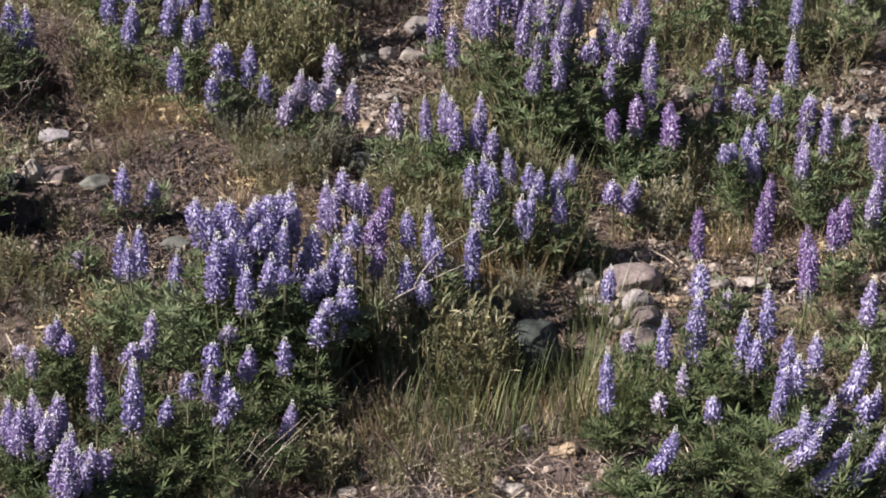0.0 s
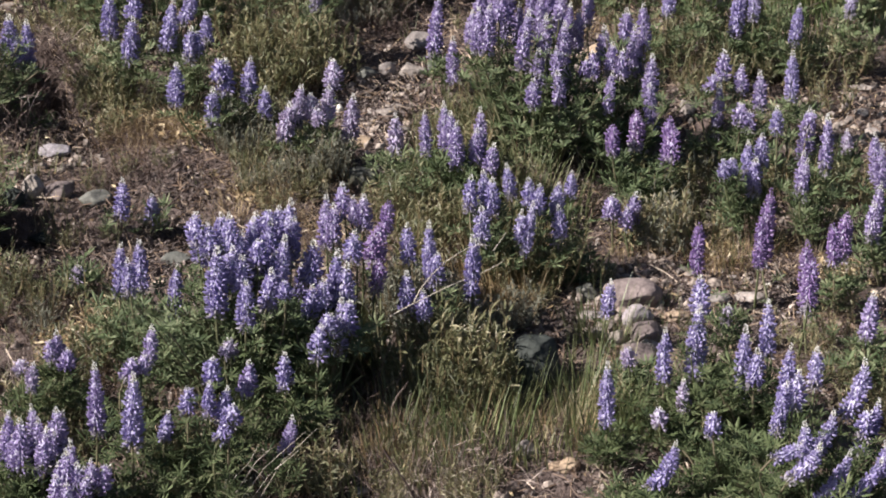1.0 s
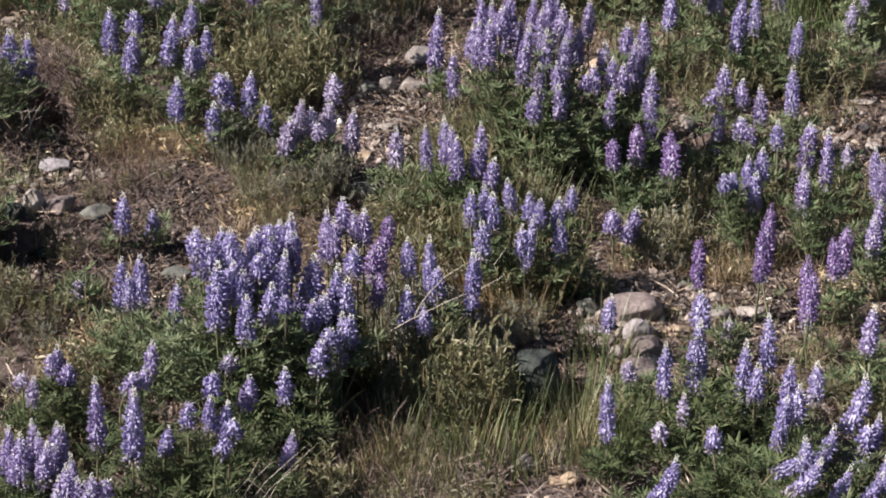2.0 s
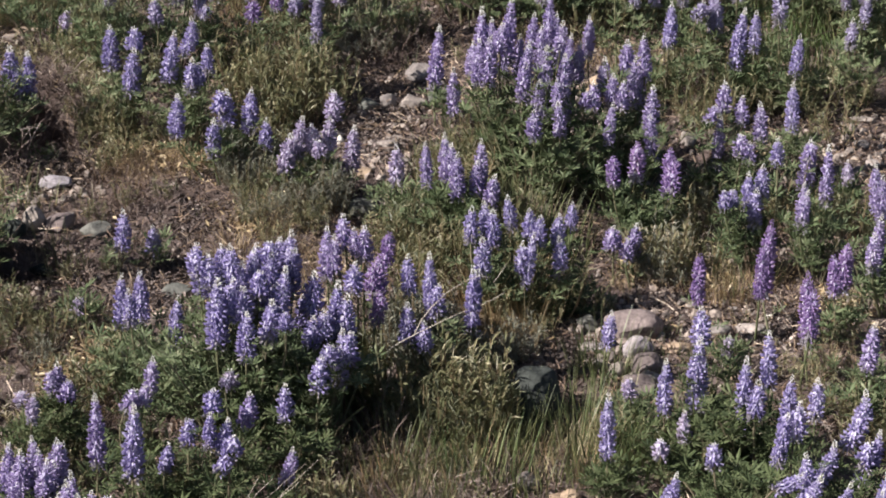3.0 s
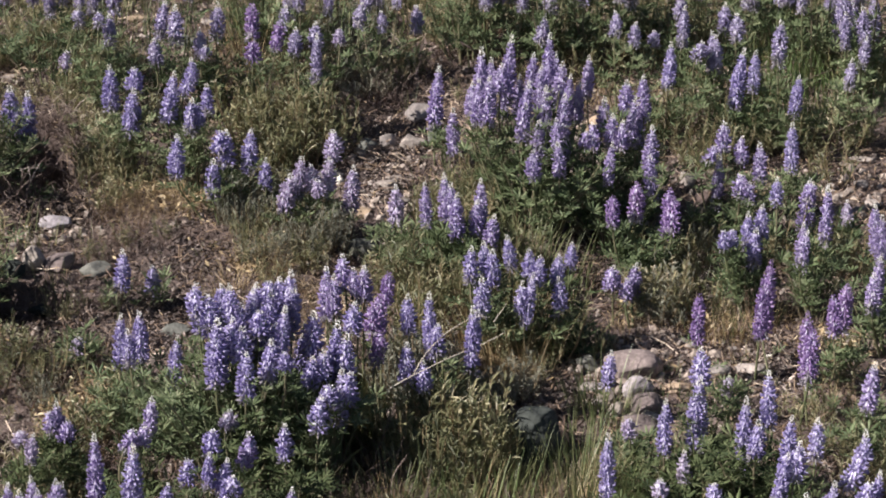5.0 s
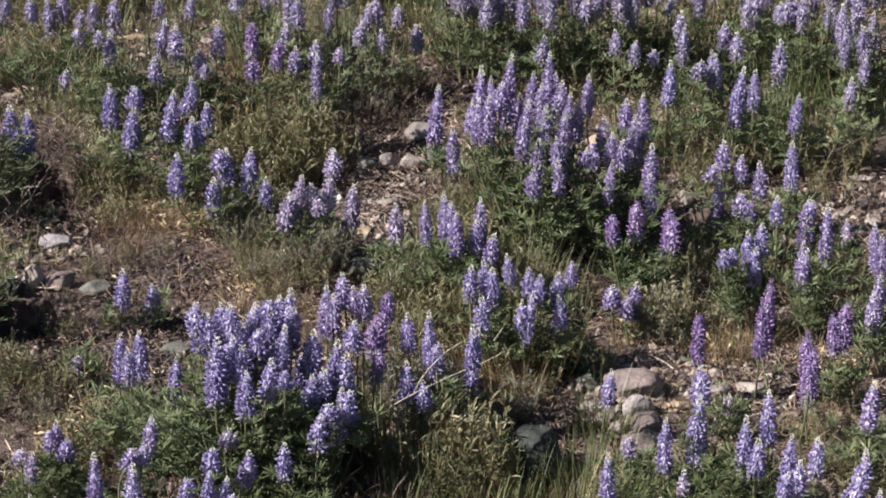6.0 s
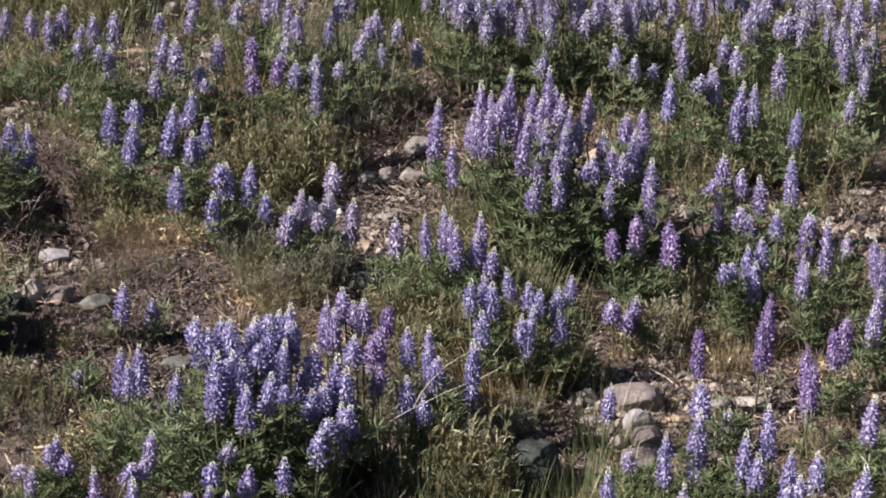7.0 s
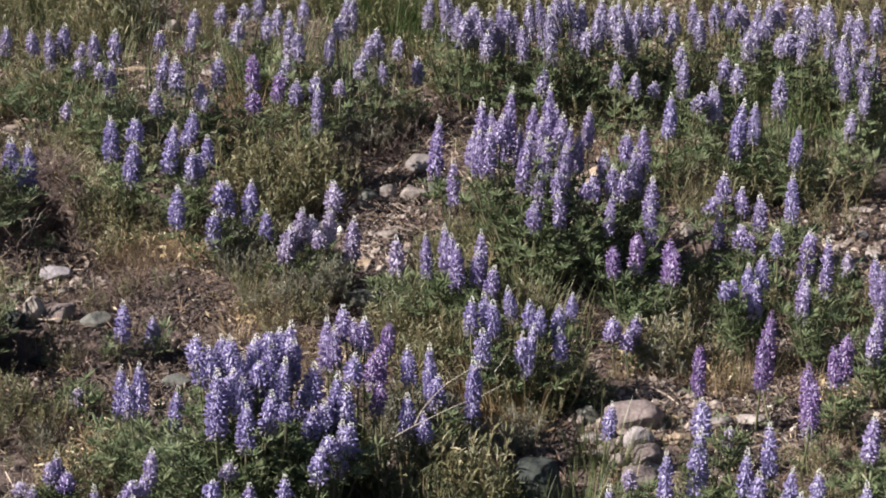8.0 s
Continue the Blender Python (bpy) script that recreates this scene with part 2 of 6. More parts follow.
def leaf_mesh(seed, green):
    """A palmate lupine leaf on its stalk: folded, pointed leaflets round the stalk's end."""
    rnd = random.Random(seed)
    vs, fs = tube(arc(Vector((0, 0, 0)), Vector((0.042, 0, 0.020)), Vector((0, 0, 0.006)), 4), 0.0009, 0.0007, 3)
    idx = [1] * len(fs)
    hub = Vector((0.042, 0, 0.020))
    count = rnd.choice((8, 9, 10))
    cup = rnd.uniform(0.25, 0.95)
    for k in range(count):
        a = 2 * math.pi * (k + rnd.uniform(-0.15, 0.15)) / count
        ln = rnd.uniform(0.030, 0.040) * (1 - 0.18 * math.cos(a + math.pi))
        out = Vector((math.cos(a), math.sin(a), cup + rnd.uniform(-0.15, 0.15))).normalized()
        side = Vector((-math.sin(a), math.cos(a), 0))
        up = out.cross(side) * -1
        wd = ln * rnd.uniform(0.070, 0.100)
        b = len(vs)
        droop = Vector((0, 0, -0.004))
        vs += [hub, hub + out * ln * 0.55 + side * wd - up * wd * -0.5, hub + out * ln * 0.55, hub + out * ln * 0.55 - side * wd - up * wd * -0.5, hub + out * ln + droop]
        fs += [(b, b + 2, b + 1), (b, b + 3, b + 2), (b + 1, b + 2, b + 4), (b + 2, b + 3, b + 4)]
        idx += [0] * 4
    return build("leaf", vs, fs, [green, STEM], idx)


LEAVES = [leaf_mesh(s, LEAF) for s in range(8)]
LUSH = [leaf_mesh(s + 40, FRESH) for s in range(8)]
SPIKES = {}
POD = [(0, 4, 2), (0, 3, 4), (1, 2, 4), (1, 4, 3), (0, 2, 5), (0, 5, 3), (1, 5, 2), (1, 3, 5)]


def spike_mesh(tone, size, seed, bow):
    """A lupine's raceme: whorls of pea flowers round a stalk, withering at its foot, pale buds at the tip.
    bow: how far the spike bellies out on one side, as a share of its length."""
    rnd = random.Random(seed * 7 + size)
    length = size * 0.001
    vs, fs, idx = [], [], []

    def spine(u):
        return Vector((bow * length * 4 * u * (1 - u) + sway * math.sin(u * 3.0), 0, length * u))

    sway = rnd.uniform(-0.004, 0.004)
    stalk_v, stalk_f = tube([Vector((0, 0, -0.004))] + [spine(k / 6) for k in range(1, 6)] + [spine(0.97)], 0.0022, 0.0006, 4)
    vs += stalk_v
    fs += stalk_f
    idx += [2] * len(stalk_f)
    tip_v, tip_f = [], []
    turn = rnd.random() * 6
    z = 0.0
    plain = tone == "purple"
    fade = rnd.uniform(0.25, 0.55) if tone == "dusty" else rnd.uniform(0.06, 0.30)
    while z < length:
        u = z / length
        opened = max(0.0, min(1.0, (0.97 - u) / (0.24 if plain else 0.40)))
        old = max(0.0, 1.0 - u / fade)
        s = (0.0043 + 0.0058 * opened) * (1.0 + 0.28 * (0.5 - u)) * (1 - 0.25 * old)
        lift = radians(76 - 54 * opened - 22 * old)
        per = 10 if opened > 0.3 else 7
        for k in range(per):
            if rnd.random() < 0.10 + 0.30 * old:
                continue
            a = turn + 2 * math.pi * (k + rnd.uniform(-0.22, 0.22)) / per
            q = s * rnd.uniform(0.75, 1.22)
            el = lift + rnd.uniform(-0.32, 0.32)
            m = Matrix.Translation(spine(u) + Vector((0, 0, rnd.uniform(-0.0024, 0.0024)))) @ Matrix.Rotation(a, 4, "Z") @ Matrix.Translation((0.0022 + 0.0054 * opened, 0, 0)) @ Matrix.Rotation(-el, 4, "Y")
            dull = rnd.random() < old * 0.9
            if opened < 0.28 and not plain:
                bud = [(0, 0, 0), (q, 0, 0.04 * q), (0.55 * q, 0.22 * q, 0), (0.55 * q, -0.22 * q, 0), (0.5 * q, 0, 0.22 * q), (0.6 * q, 0, -0.22 * q)]
                b = len(tip_v)
                tip_v += [m @ Vector(p) for p in bud]
                tip_f += [tuple(b + i for i in f) for f in POD]
                continue
            b = len(vs)
            pod = [(0, 0, 0), (q, 0, 0.04 * q), (0.55 * q, 0.20 * q, -0.04 * q), (0.55 * q, -0.20 * q, -0.04 * q), (0.5 * q, 0, 0.22 * q), (0.6 * q, 0, -0.30 * q)]
            vs += [m @ Vector(p) for p in pod]
            fs += [tuple(b + i for i in f) for f in POD]
            idx += [3 if dull else 0 if plain else 1 if opened < 0.5 and rnd.random() < 0.5 else 0] * 8
            if opened > 0.28:
                b = len(vs)
                h = q * (0.66 + 0.56 * opened) * rnd.uniform(0.85, 1.15)
                flag = [(0.16 * q, 0, 0.02 * h), (0.34 * q, 0, 0.36 * h), (0.24 * q, 0, h),
                        (0.26 * q, 0.11 * q, 0.28 * h), (0.20 * q, 0.12 * q, 0.86 * h), (0.26 * q, -0.11 * q, 0.28 * h), (0.20 * q, -0.12 * q, 0.86 * h),
                        (0.02 * q, 0.26 * q, 0.72 * h), (0.06 * q, 0.23 * q, 0.25 * h), (0.02 * q, -0.26 * q, 0.72 * h), (0.06 * q, -0.23 * q, 0.25 * h)]
                vs += [m @ Vector(p) for p in flag]
                white = 3 if dull else 1 if rnd.random() < (0.50 if plain else 0.80) else 0
                rim = 3 if dull else 0
                fs += [(b, b + 3, b + 1), (b, b + 1, b + 5), (b + 1, b + 3, b + 4, b + 2), (b + 1, b + 2, b + 6, b + 5),
                       (b, b + 8, b + 3), (b + 3, b + 8, b + 7, b + 4), (b + 4, b + 7, b + 2), (b, b + 5, b + 10), (b + 5, b + 6, b + 9, b + 10), (b + 6, b + 2, b + 9)]
                idx += [rim, rim, white, white, rim, rim, rim, rim, rim, rim]
        turn += math.pi / per + rnd.uniform(-0.2, 0.2)
        z += 0.0040 + 0.0029 * opened
    return build("flower_spike", vs, fs, [PETAL[tone], BANNER, STEM, WITHERED], idx), build("bud_tip", tip_v, tip_f, [BUD]) if tip_f else None


def spike_data(tone, length, bow, rnd):
    size = min((35, 50, 70, 90, 115, 140), key=lambda s: abs(s - length * 1000))
    key = (tone, size, rnd.randrange(4), bow)
    if key not in SPIKES:
        SPIKES[key] = spike_mesh(*key)
    return *SPIKES[key], length / (size * 0.001)


WORDS = {"dusty": "dusty violet", "blue": "blue-violet", "violet": "violet", "purple": "reddish purple", "pale": "faded pale lilac"}


def put(name, me, parent, m):
    ob = new(name, me)
    ob.parent = parent
    ob.matrix_local = m
    return ob


def lupine(x, y, tone, spread, shoots, spikes, stout=1.0):
    """A lupine: stalks that rise from one root, each with a flower spike, and palmate leaves up the stalks and on low shoots.
    spikes: offset of the tip, its height over the root, the spike's length, its lean to the side."""
    rnd = random.Random(round(x * 1000) * 31 + round(y * 1000))
    lift = rise(y) - ground_z(x, y)
    plant = new("lupine", None)
    plant.location = (x, y, ground_z(x, y))
    many = "with many" if len(spikes) > 7 else "with a few" if len(spikes) > 2 else "with two" if len(spikes) == 2 else "with one"
    where = "bushy lupine" if len(spikes) > 7 else "lupine" if max(s[2] for s in spikes) > 0.22 else "small lupine"
    tagged(plant, f"{where} {many} {WORDS[tone]} flower spike{'s' if len(spikes) > 1 else ''} and grey-green leaves", "lupine", "lupines on the slope")
    ways = []
    for dx, dy, top, length, lean in spikes:
        tip = Vector((dx, dy, max(top + lift, length * 0.9 + 0.02)))
        nod = radians(rnd.uniform(-8, 8))
        axis = Vector((math.sin(radians(lean)), math.sin(nod), math.cos(radians(lean)))).normalized()
        foot = tip - axis * length
        root = Vector((foot.x * 0.35 + rnd.uniform(-0.02, 0.02), foot.y * 0.35 + rnd.uniform(-0.02, 0.02), 0))
        root.z = ground_z(x + root.x, y + root.y) - ground_z(x, y) - 0.01
        way = [root, root.lerp(foot, 0.35) + Vector((0, 0, 0.01)), foot - axis * max(0.02, (foot - root).length * 0.3), foot]
        smooth = []
        for i in range(7):
            u = i / 6
            smooth.append(way[0] * (1 - u) ** 3 + way[1] * 3 * u * (1 - u) ** 2 + way[2] * 3 * u * u * (1 - u) + way[3] * u ** 3)
        vs, fs = tube(smooth, 0.0030, 0.0020)
        put("stem", build("stem", vs, fs, [STEM], smooth=True), plant, Matrix())
        curved = abs(lean) > 11
        me, tip_me, zs = spike_data(tone, length, 0.09 if curved else 0.0, rnd)
        fat = rnd.uniform(0.94, 1.20) * min(1.15, max(0.85, zs)) * (1.06 if y > 6.3 else stout)
        down = Vector((math.copysign(axis.z, lean), 0, -abs(axis.x)))
        down = (down - axis * down.dot(axis)).normalized()
        turned = Matrix((down, axis.cross(down), axis)).transposed().to_4x4() @ Matrix.Rotation(0.0 if curved else rnd.random() * 6.28, 4, "Z")
        spike = put("flower_spike", me, plant, Matrix.Translation(foot) @ turned @ Matrix.Diagonal((fat, fat, zs, 1)))
        if tip_me:
            put("bud_tip", tip_me, spike, Matrix())
        ways.append((smooth, 2 if spread < 0.045 else 5 if spread < 0.055 else 8 if y > 6.6 else 14 if foot.z > 0.1 else 6))
    for _ in range(shoots):
        a, r = rnd.random() * 6.28, spread * math.sqrt(rnd.random())
        high = max(0.05, min(0.32, 0.8 * max(s[2] - s[3] for s in spikes))) * rnd.uniform(0.5, 1.2)
        end = Vector((math.cos(a) * r * 1.3, math.sin(a) * r * 1.1, high * (1.15 - 0.45 * r / spread)))
        if math.hypot((x + end.x - PIT[0]) / PIT[2], (y + end.y - PIT[1]) / PIT[3]) < 1:
            end.x -= 0.12
        root = Vector((end.x * 0.3, end.y * 0.3, -0.01))
        path = arc(root, end, Vector((0, 0, 0.02)), 6)
        vs, fs = tube(path, 0.0024, 0.0014)
        put("stem", build("stem", vs, fs, [STEM], smooth=True), plant, Matrix())
        ways.append((path, 11 if not y > 6.6 else 8))
    far = y > 5.3
    lush = y < 4.75
    fv, ff, fi = [], [], []
    for path, n in ways:
        turn = rnd.random() * 6.28
        for i in range(n):
            u = 0.18 + 0.80 * (i + rnd.random() * 0.6) / n
            k = min(int(u * (len(path) - 1)), len(path) - 2)
            p = path[k].lerp(path[k + 1], u * (len(path) - 1) - k)
            turn += 2.4 + rnd.uniform(-0.5, 0.5)
            over = plant.location + p
            if -0.245 < over.x < -0.100 and 4.66 < over.y < 5.10 and over.z - rise(over.y) < 0.115:
                continue  # nothing grows in the black hollow
            s = rnd.uniform(*((0.52, 0.95) if y < 4.5 else (0.52, 0.92))) * (1.0 if u < 0.85 else 0.8)
            m = Matrix.Translation(p) @ Matrix.Rotation(turn, 4, "Z") @ Matrix.Rotation(rnd.uniform(-0.75, 0.25), 4, "Y") @ Matrix.Rotation(rnd.uniform(-0.4, 0.4), 4, "X") @ Matrix.Diagonal((s, s, s, 1))
            me = (LUSH if lush else LEAVES)[rnd.randrange(8)]
            if far:
                ff += [tuple(v + len(fv) for v in f.vertices) for f in me.polygons]
                fi += [f.material_index for f in me.polygons]
                fv += [m @ v.co for v in me.vertices]
            else:
                put("leaf", me, plant, m)
    if far:
        tagged(put("foliage", build("foliage", fv, ff, [LEAF, STEM], fi), plant, Matrix()), kind="stuff")
    return plant


lupine(-0.788, 4.362, "violet", 0.10, 5, [(-0.016, -0.006, 0.238, 0.114, 1), (0.008, -0.024, 0.233, 0.112, 1), (0.023, 0.012, 0.241, 0.108, -1), (0.073, -0.003, 0.243, 0.085, 12), (0.061, -0.045, 0.222, 0.090, 6), (0.084, 0.001, 0.235, 0.116, 9), (-0.031, 0.010, 0.198, 0.091, 0), (0.017, -0.030, 0.201, 0.085, 0), (0.045, -0.040, 0.173, 0.068, 5), (-0.007, -0.020, 0.196, 0.082, 0), (0.068, -0.020, 0.204, 0.082, 6), (0.036, 0.000, 0.221, 0.091, 2)])
lupine(-0.662, 4.248, "violet", 0.12, 16, [(-0.023, 0.063, 0.218, 0.152, -1), (-0.038, 0.014, 0.196, 0.095, -2), (0.007, 0.002, 0.191, 0.104, 12), (0.024, -0.007, 0.209, 0.064, -1), (0.054, -0.002, 0.198, 0.059, 20), (-0.017, -0.051, 0.183, 0.076, -0), (-0.004, 0.000, 0.201, 0.097, 4), (-0.026, 0.020, 0.218, 0.095, 3), (0.018, -0.020, 0.184, 0.069, 8), (0.036, 0.010, 0.173, 0.052, 14), (-0.038, -0.030, 0.189, 0.075, 0)])
lupine(-0.654, 4.454, "violet", 0.06, 3, [(0.002, -0.016, 0.288, 0.159, 1)])
lupine(-0.585, 4.389, "blue", 0.09, 9, [(0.010, 0.017, 0.289, 0.169, 4)])
lupine(-0.762, 4.706, "violet", 0.07, 5, [(-0.005, 0.031, 0.186, 0.081, -1), (-0.020, 0.012, 0.174, 0.052, -10), (0.021, -0.005, 0.163, 0.049, 9)])
lupine(-0.808, 4.626, "pale", 0.05, 4, [(0.013, -0.014, 0.183, 0.061, 7), (-0.013, -0.006, 0.184, 0.028, -1)])
lupine(-0.581, 4.606, "violet", 0.08, 5, [(0.015, 0.044, 0.248, 0.083, 6), (-0.014, -0.013, 0.206, 0.053, 26), (0.004, -0.002, 0.208, 0.048, 9)])
lupine(-0.431, 4.435, "blue", 0.09, 5, [(-0.005, 0.076, 0.267, 0.059, 5), (-0.005, -0.003, 0.253, 0.083, 5), (0.028, 0.007, 0.237, 0.084, 10), (0.028, -0.037, 0.208, 0.070, 17), (0.041, -0.033, 0.218, 0.040, 10)])
lupine(-0.379, 4.548, "violet", 0.05, 3, [(0.006, -0.001, 0.226, 0.074, 12)])
lupine(-0.491, 4.510, "blue", 0.08, 8, [(0.002, 0.008, 0.191, 0.059, 1), (-0.034, -0.007, 0.145, 0.061, 9)])
lupine(-0.420, 4.666, "pale", 0.06, 3, [(-0.001, 0.021, 0.195, 0.040, -3), (-0.007, -0.005, 0.192, 0.027, 2)])
lupine(-0.294, 4.606, "blue", 0.06, 6, [(-0.013, 0.016, 0.202, 0.080, 1)])
lupine(-0.306, 4.417, "violet", 0.05, 2, [(0.023, 0.015, 0.185, 0.081, 14)])
lupine(-0.635, 4.873, "blue", 0.09, 6, [(-0.017, 0.022, 0.288, 0.118, 3), (0.021, 0.014, 0.297, 0.119, 1), (0.001, -0.025, 0.273, 0.084, -2)])
lupine(-0.547, 4.851, "blue", 0.07, 7, [(0.014, -0.003, 0.264, 0.125, 6)])
lupine(-0.423, 4.788, "blue", 0.17, 24, [(-0.065, 0.026, 0.395, 0.069, -2), (-0.043, 0.010, 0.377, 0.072, -1), (-0.020, 0.052, 0.385, 0.083, 0), (-0.001, 0.021, 0.397, 0.093, -2), (-0.020, -0.042, 0.352, 0.150, 2), (0.009, -0.025, 0.339, 0.079, 2), (0.040, -0.099, 0.303, 0.105, 2), (0.046, 0.032, 0.383, 0.109, 0), (0.082, 0.025, 0.381, 0.093, -0), (0.077, 0.041, 0.398, 0.048, 4), (0.119, 0.089, 0.404, 0.150, 4), (0.112, -0.014, 0.365, 0.140, 7), (0.087, -0.072, 0.316, 0.098, 7), (0.113, -0.104, 0.303, 0.043, -3), (0.025, 0.012, 0.364, 0.083, 4), (0.062, -0.019, 0.358, 0.060, 4)], stout=1.2)
lupine(-0.256, 4.767, "blue", 0.11, 34, [(-0.003, 0.069, 0.331, 0.100, 6), (-0.003, -0.003, 0.263, 0.068, 7), (0.045, 0.051, 0.320, 0.146, 4), (0.066, 0.033, 0.297, 0.099, 3), (0.056, -0.019, 0.246, 0.139, 4), (0.020, -0.106, 0.222, 0.080, 6), (0.036, -0.086, 0.238, 0.048, 14), (0.080, 0.081, 0.345, 0.067, 5), (0.075, -0.035, 0.241, 0.074, 8), (0.022, 0.000, 0.272, 0.068, 4)], stout=1.2)
lupine(-0.198, 5.095, "violet", 0.09, 5, [(-0.045, -0.011, 0.289, 0.117, -0), (-0.029, -0.023, 0.275, 0.091, 1), (-0.012, 0.009, 0.307, 0.076, -4), (0.011, -0.006, 0.283, 0.065, -5), (0.034, -0.019, 0.292, 0.089, 1)])
lupine(-0.111, 4.949, "purple", 0.05, 4, [(-0.001, 0.065, 0.324, 0.089, 7), (-0.022, 0.029, 0.288, 0.102, 4), (-0.017, -0.040, 0.234, 0.082, 8), (-0.033, -0.002, 0.272, 0.058, 1)])
lupine(0.001, 4.916, "blue", 0.05, 2, [(-0.072, 0.074, 0.288, 0.088, -1), (-0.074, -0.057, 0.234, 0.094, 0), (-0.029, 0.052, 0.302, 0.149, -2), (-0.010, 0.017, 0.245, 0.072, 2), (-0.040, -0.066, 0.195, 0.069, -2)])
lupine(0.066, 4.938, "blue", 0.05, 3, [(-0.006, 0.000, 0.280, 0.155, 1), (0.006, 0.014, 0.266, 0.090, 6)])
lupine(0.106, 5.236, "blue", 0.09, 4, [(-0.044, 0.011, 0.254, 0.085, 2), (-0.020, 0.030, 0.260, 0.085, -3), (-0.001, -0.007, 0.254, 0.091, 0), (-0.024, -0.066, 0.212, 0.094, 0), (0.031, 0.026, 0.274, 0.085, -8)])
lupine(0.198, 5.212, "blue", 0.05, 4, [(-0.015, 0.015, 0.258, 0.077, -4), (-0.003, -0.019, 0.219, 0.129, 8), (-0.028, -0.014, 0.196, 0.082, 2), (0.010, 0.010, 0.245, 0.068, 4)])
lupine(0.267, 5.260, "blue", 0.07, 9, [(-0.017, -0.013, 0.231, 0.071, 4), (0.011, 0.013, 0.250, 0.067, 3), (-0.020, -0.051, 0.194, 0.092, -1)])
lupine(0.001, 6.171, "violet", 0.05, 2, [(-0.010, 0.054, 0.247, 0.166, 5), (0.025, -0.048, 0.165, 0.123, -1)])
lupine(0.221, 5.769, "violet", 0.20, 30, [(-0.132, 0.065, 0.459, 0.184, 2), (-0.112, -0.000, 0.408, 0.119, 4), (-0.151, 0.024, 0.387, 0.087, 3), (-0.059, 0.094, 0.481, 0.173, 4), (-0.083, 0.026, 0.427, 0.075, 5), (0.029, 0.084, 0.489, 0.141, 2), (-0.021, -0.013, 0.398, 0.142, 7), (0.018, -0.017, 0.389, 0.134, 2), (0.057, 0.050, 0.427, 0.118, 4), (0.075, 0.007, 0.412, 0.130, 4), (0.038, -0.088, 0.329, 0.066, -1), (0.039, -0.114, 0.284, 0.090, -5), (-0.015, -0.140, 0.273, 0.075, -1), (0.000, -0.052, 0.315, 0.068, 3), (0.008, 0.023, 0.428, 0.122, 2), (0.061, -0.016, 0.372, 0.108, 3), (-0.030, -0.028, 0.349, 0.093, 2), (-0.137, 0.007, 0.399, 0.115, 2)])
lupine(0.407, 5.755, "violet", 0.16, 20, [(-0.064, 0.134, 0.425, 0.107, 1), (-0.061, -0.018, 0.307, 0.074, -1), (-0.015, -0.011, 0.325, 0.082, 4), (-0.016, -0.059, 0.272, 0.105, 5), (0.059, 0.058, 0.400, 0.111, -2), (0.039, 0.029, 0.354, 0.126, 3), (0.076, -0.033, 0.305, 0.126, 1), (0.068, -0.064, 0.244, 0.118, -6), (-0.074, -0.020, 0.287, 0.047, 9), (0.011, -0.014, 0.310, 0.076, 4)])
lupine(0.461, 5.564, "purple", 0.08, 7, [(-0.023, -0.000, 0.248, 0.102, 1), (-0.076, -0.019, 0.221, 0.073, -0), (0.053, -0.003, 0.236, 0.117, 3), (0.063, -0.028, 0.215, 0.078, 4)])
lupine(0.021, 5.564, "violet", 0.13, 15, [(-0.062, 0.004, 0.247, 0.110, -2), (-0.019, 0.046, 0.253, 0.133, -3), (0.010, -0.022, 0.229, 0.113, -0), (-0.004, -0.005, 0.247, 0.121, -2), (0.064, 0.037, 0.242, 0.118, 2), (0.058, -0.018, 0.211, 0.092, 1), (0.095, -0.032, 0.178, 0.076, 7)])
lupine(-0.110, 5.672, "pale", 0.06, 5, [(0.001, 0.016, 0.184, 0.097, -0)])
lupine(-1.068, 6.109, "blue", 0.11, 26, [(0.003, 0.024, 0.228, 0.142, -1), (0.045, 0.021, 0.217, 0.130, 1), (0.028, -0.018, 0.180, 0.071, -2)], stout=1.3)
lupine(-0.799, 6.140, "blue", 0.08, 6, [(-0.021, 0.017, 0.271, 0.125, 1), (0.041, -0.004, 0.270, 0.060, 1), (0.043, -0.041, 0.227, 0.126, 7)], stout=1.2)
lupine(-0.632, 6.078, "blue", 0.11, 10, [(-0.024, 0.039, 0.277, 0.134, 9), (0.012, 0.067, 0.303, 0.107, 13), (0.056, 0.014, 0.249, 0.084, -1), (0.025, -0.037, 0.228, 0.092, 5), (0.038, -0.035, 0.214, 0.061, -1)], stout=1.2)
lupine(-0.519, 5.869, "blue", 0.10, 3, [(-0.113, 0.024, 0.214, 0.109, 2), (0.005, 0.023, 0.222, 0.099, 2), (-0.022, -0.025, 0.167, 0.102, 3), (0.063, 0.024, 0.228, 0.116, 4), (0.101, -0.029, 0.171, 0.081, 1), (-0.009, 0.028, 0.224, 0.059, 5)], stout=1.2)
lupine(-0.319, 5.769, "pale", 0.05, 2, [(-0.009, -0.000, 0.213, 0.107, 9), (-0.036, -0.007, 0.173, 0.100, 10), (0.010, 0.011, 0.188, 0.071, 3), (0.059, 0.041, 0.261, 0.077, -0), (0.053, 0.028, 0.204, 0.094, 4), (0.111, 0.011, 0.188, 0.129, 5), (0.027, -0.031, 0.165, 0.044, -14)], stout=1.2)
lupine(-0.722, 5.396, "blue", 0.04, 1, [(0.010, 0.016, 0.165, 0.096, 3)])
lupine(-0.651, 5.421, "blue", 0.04, 1, [(0.000, 0.019, 0.111, 0.075, 2)])
lupine(-0.786, 5.176, "pale", 0.05, 4, [(0.005, -0.018, 0.089, 0.052, 3)])
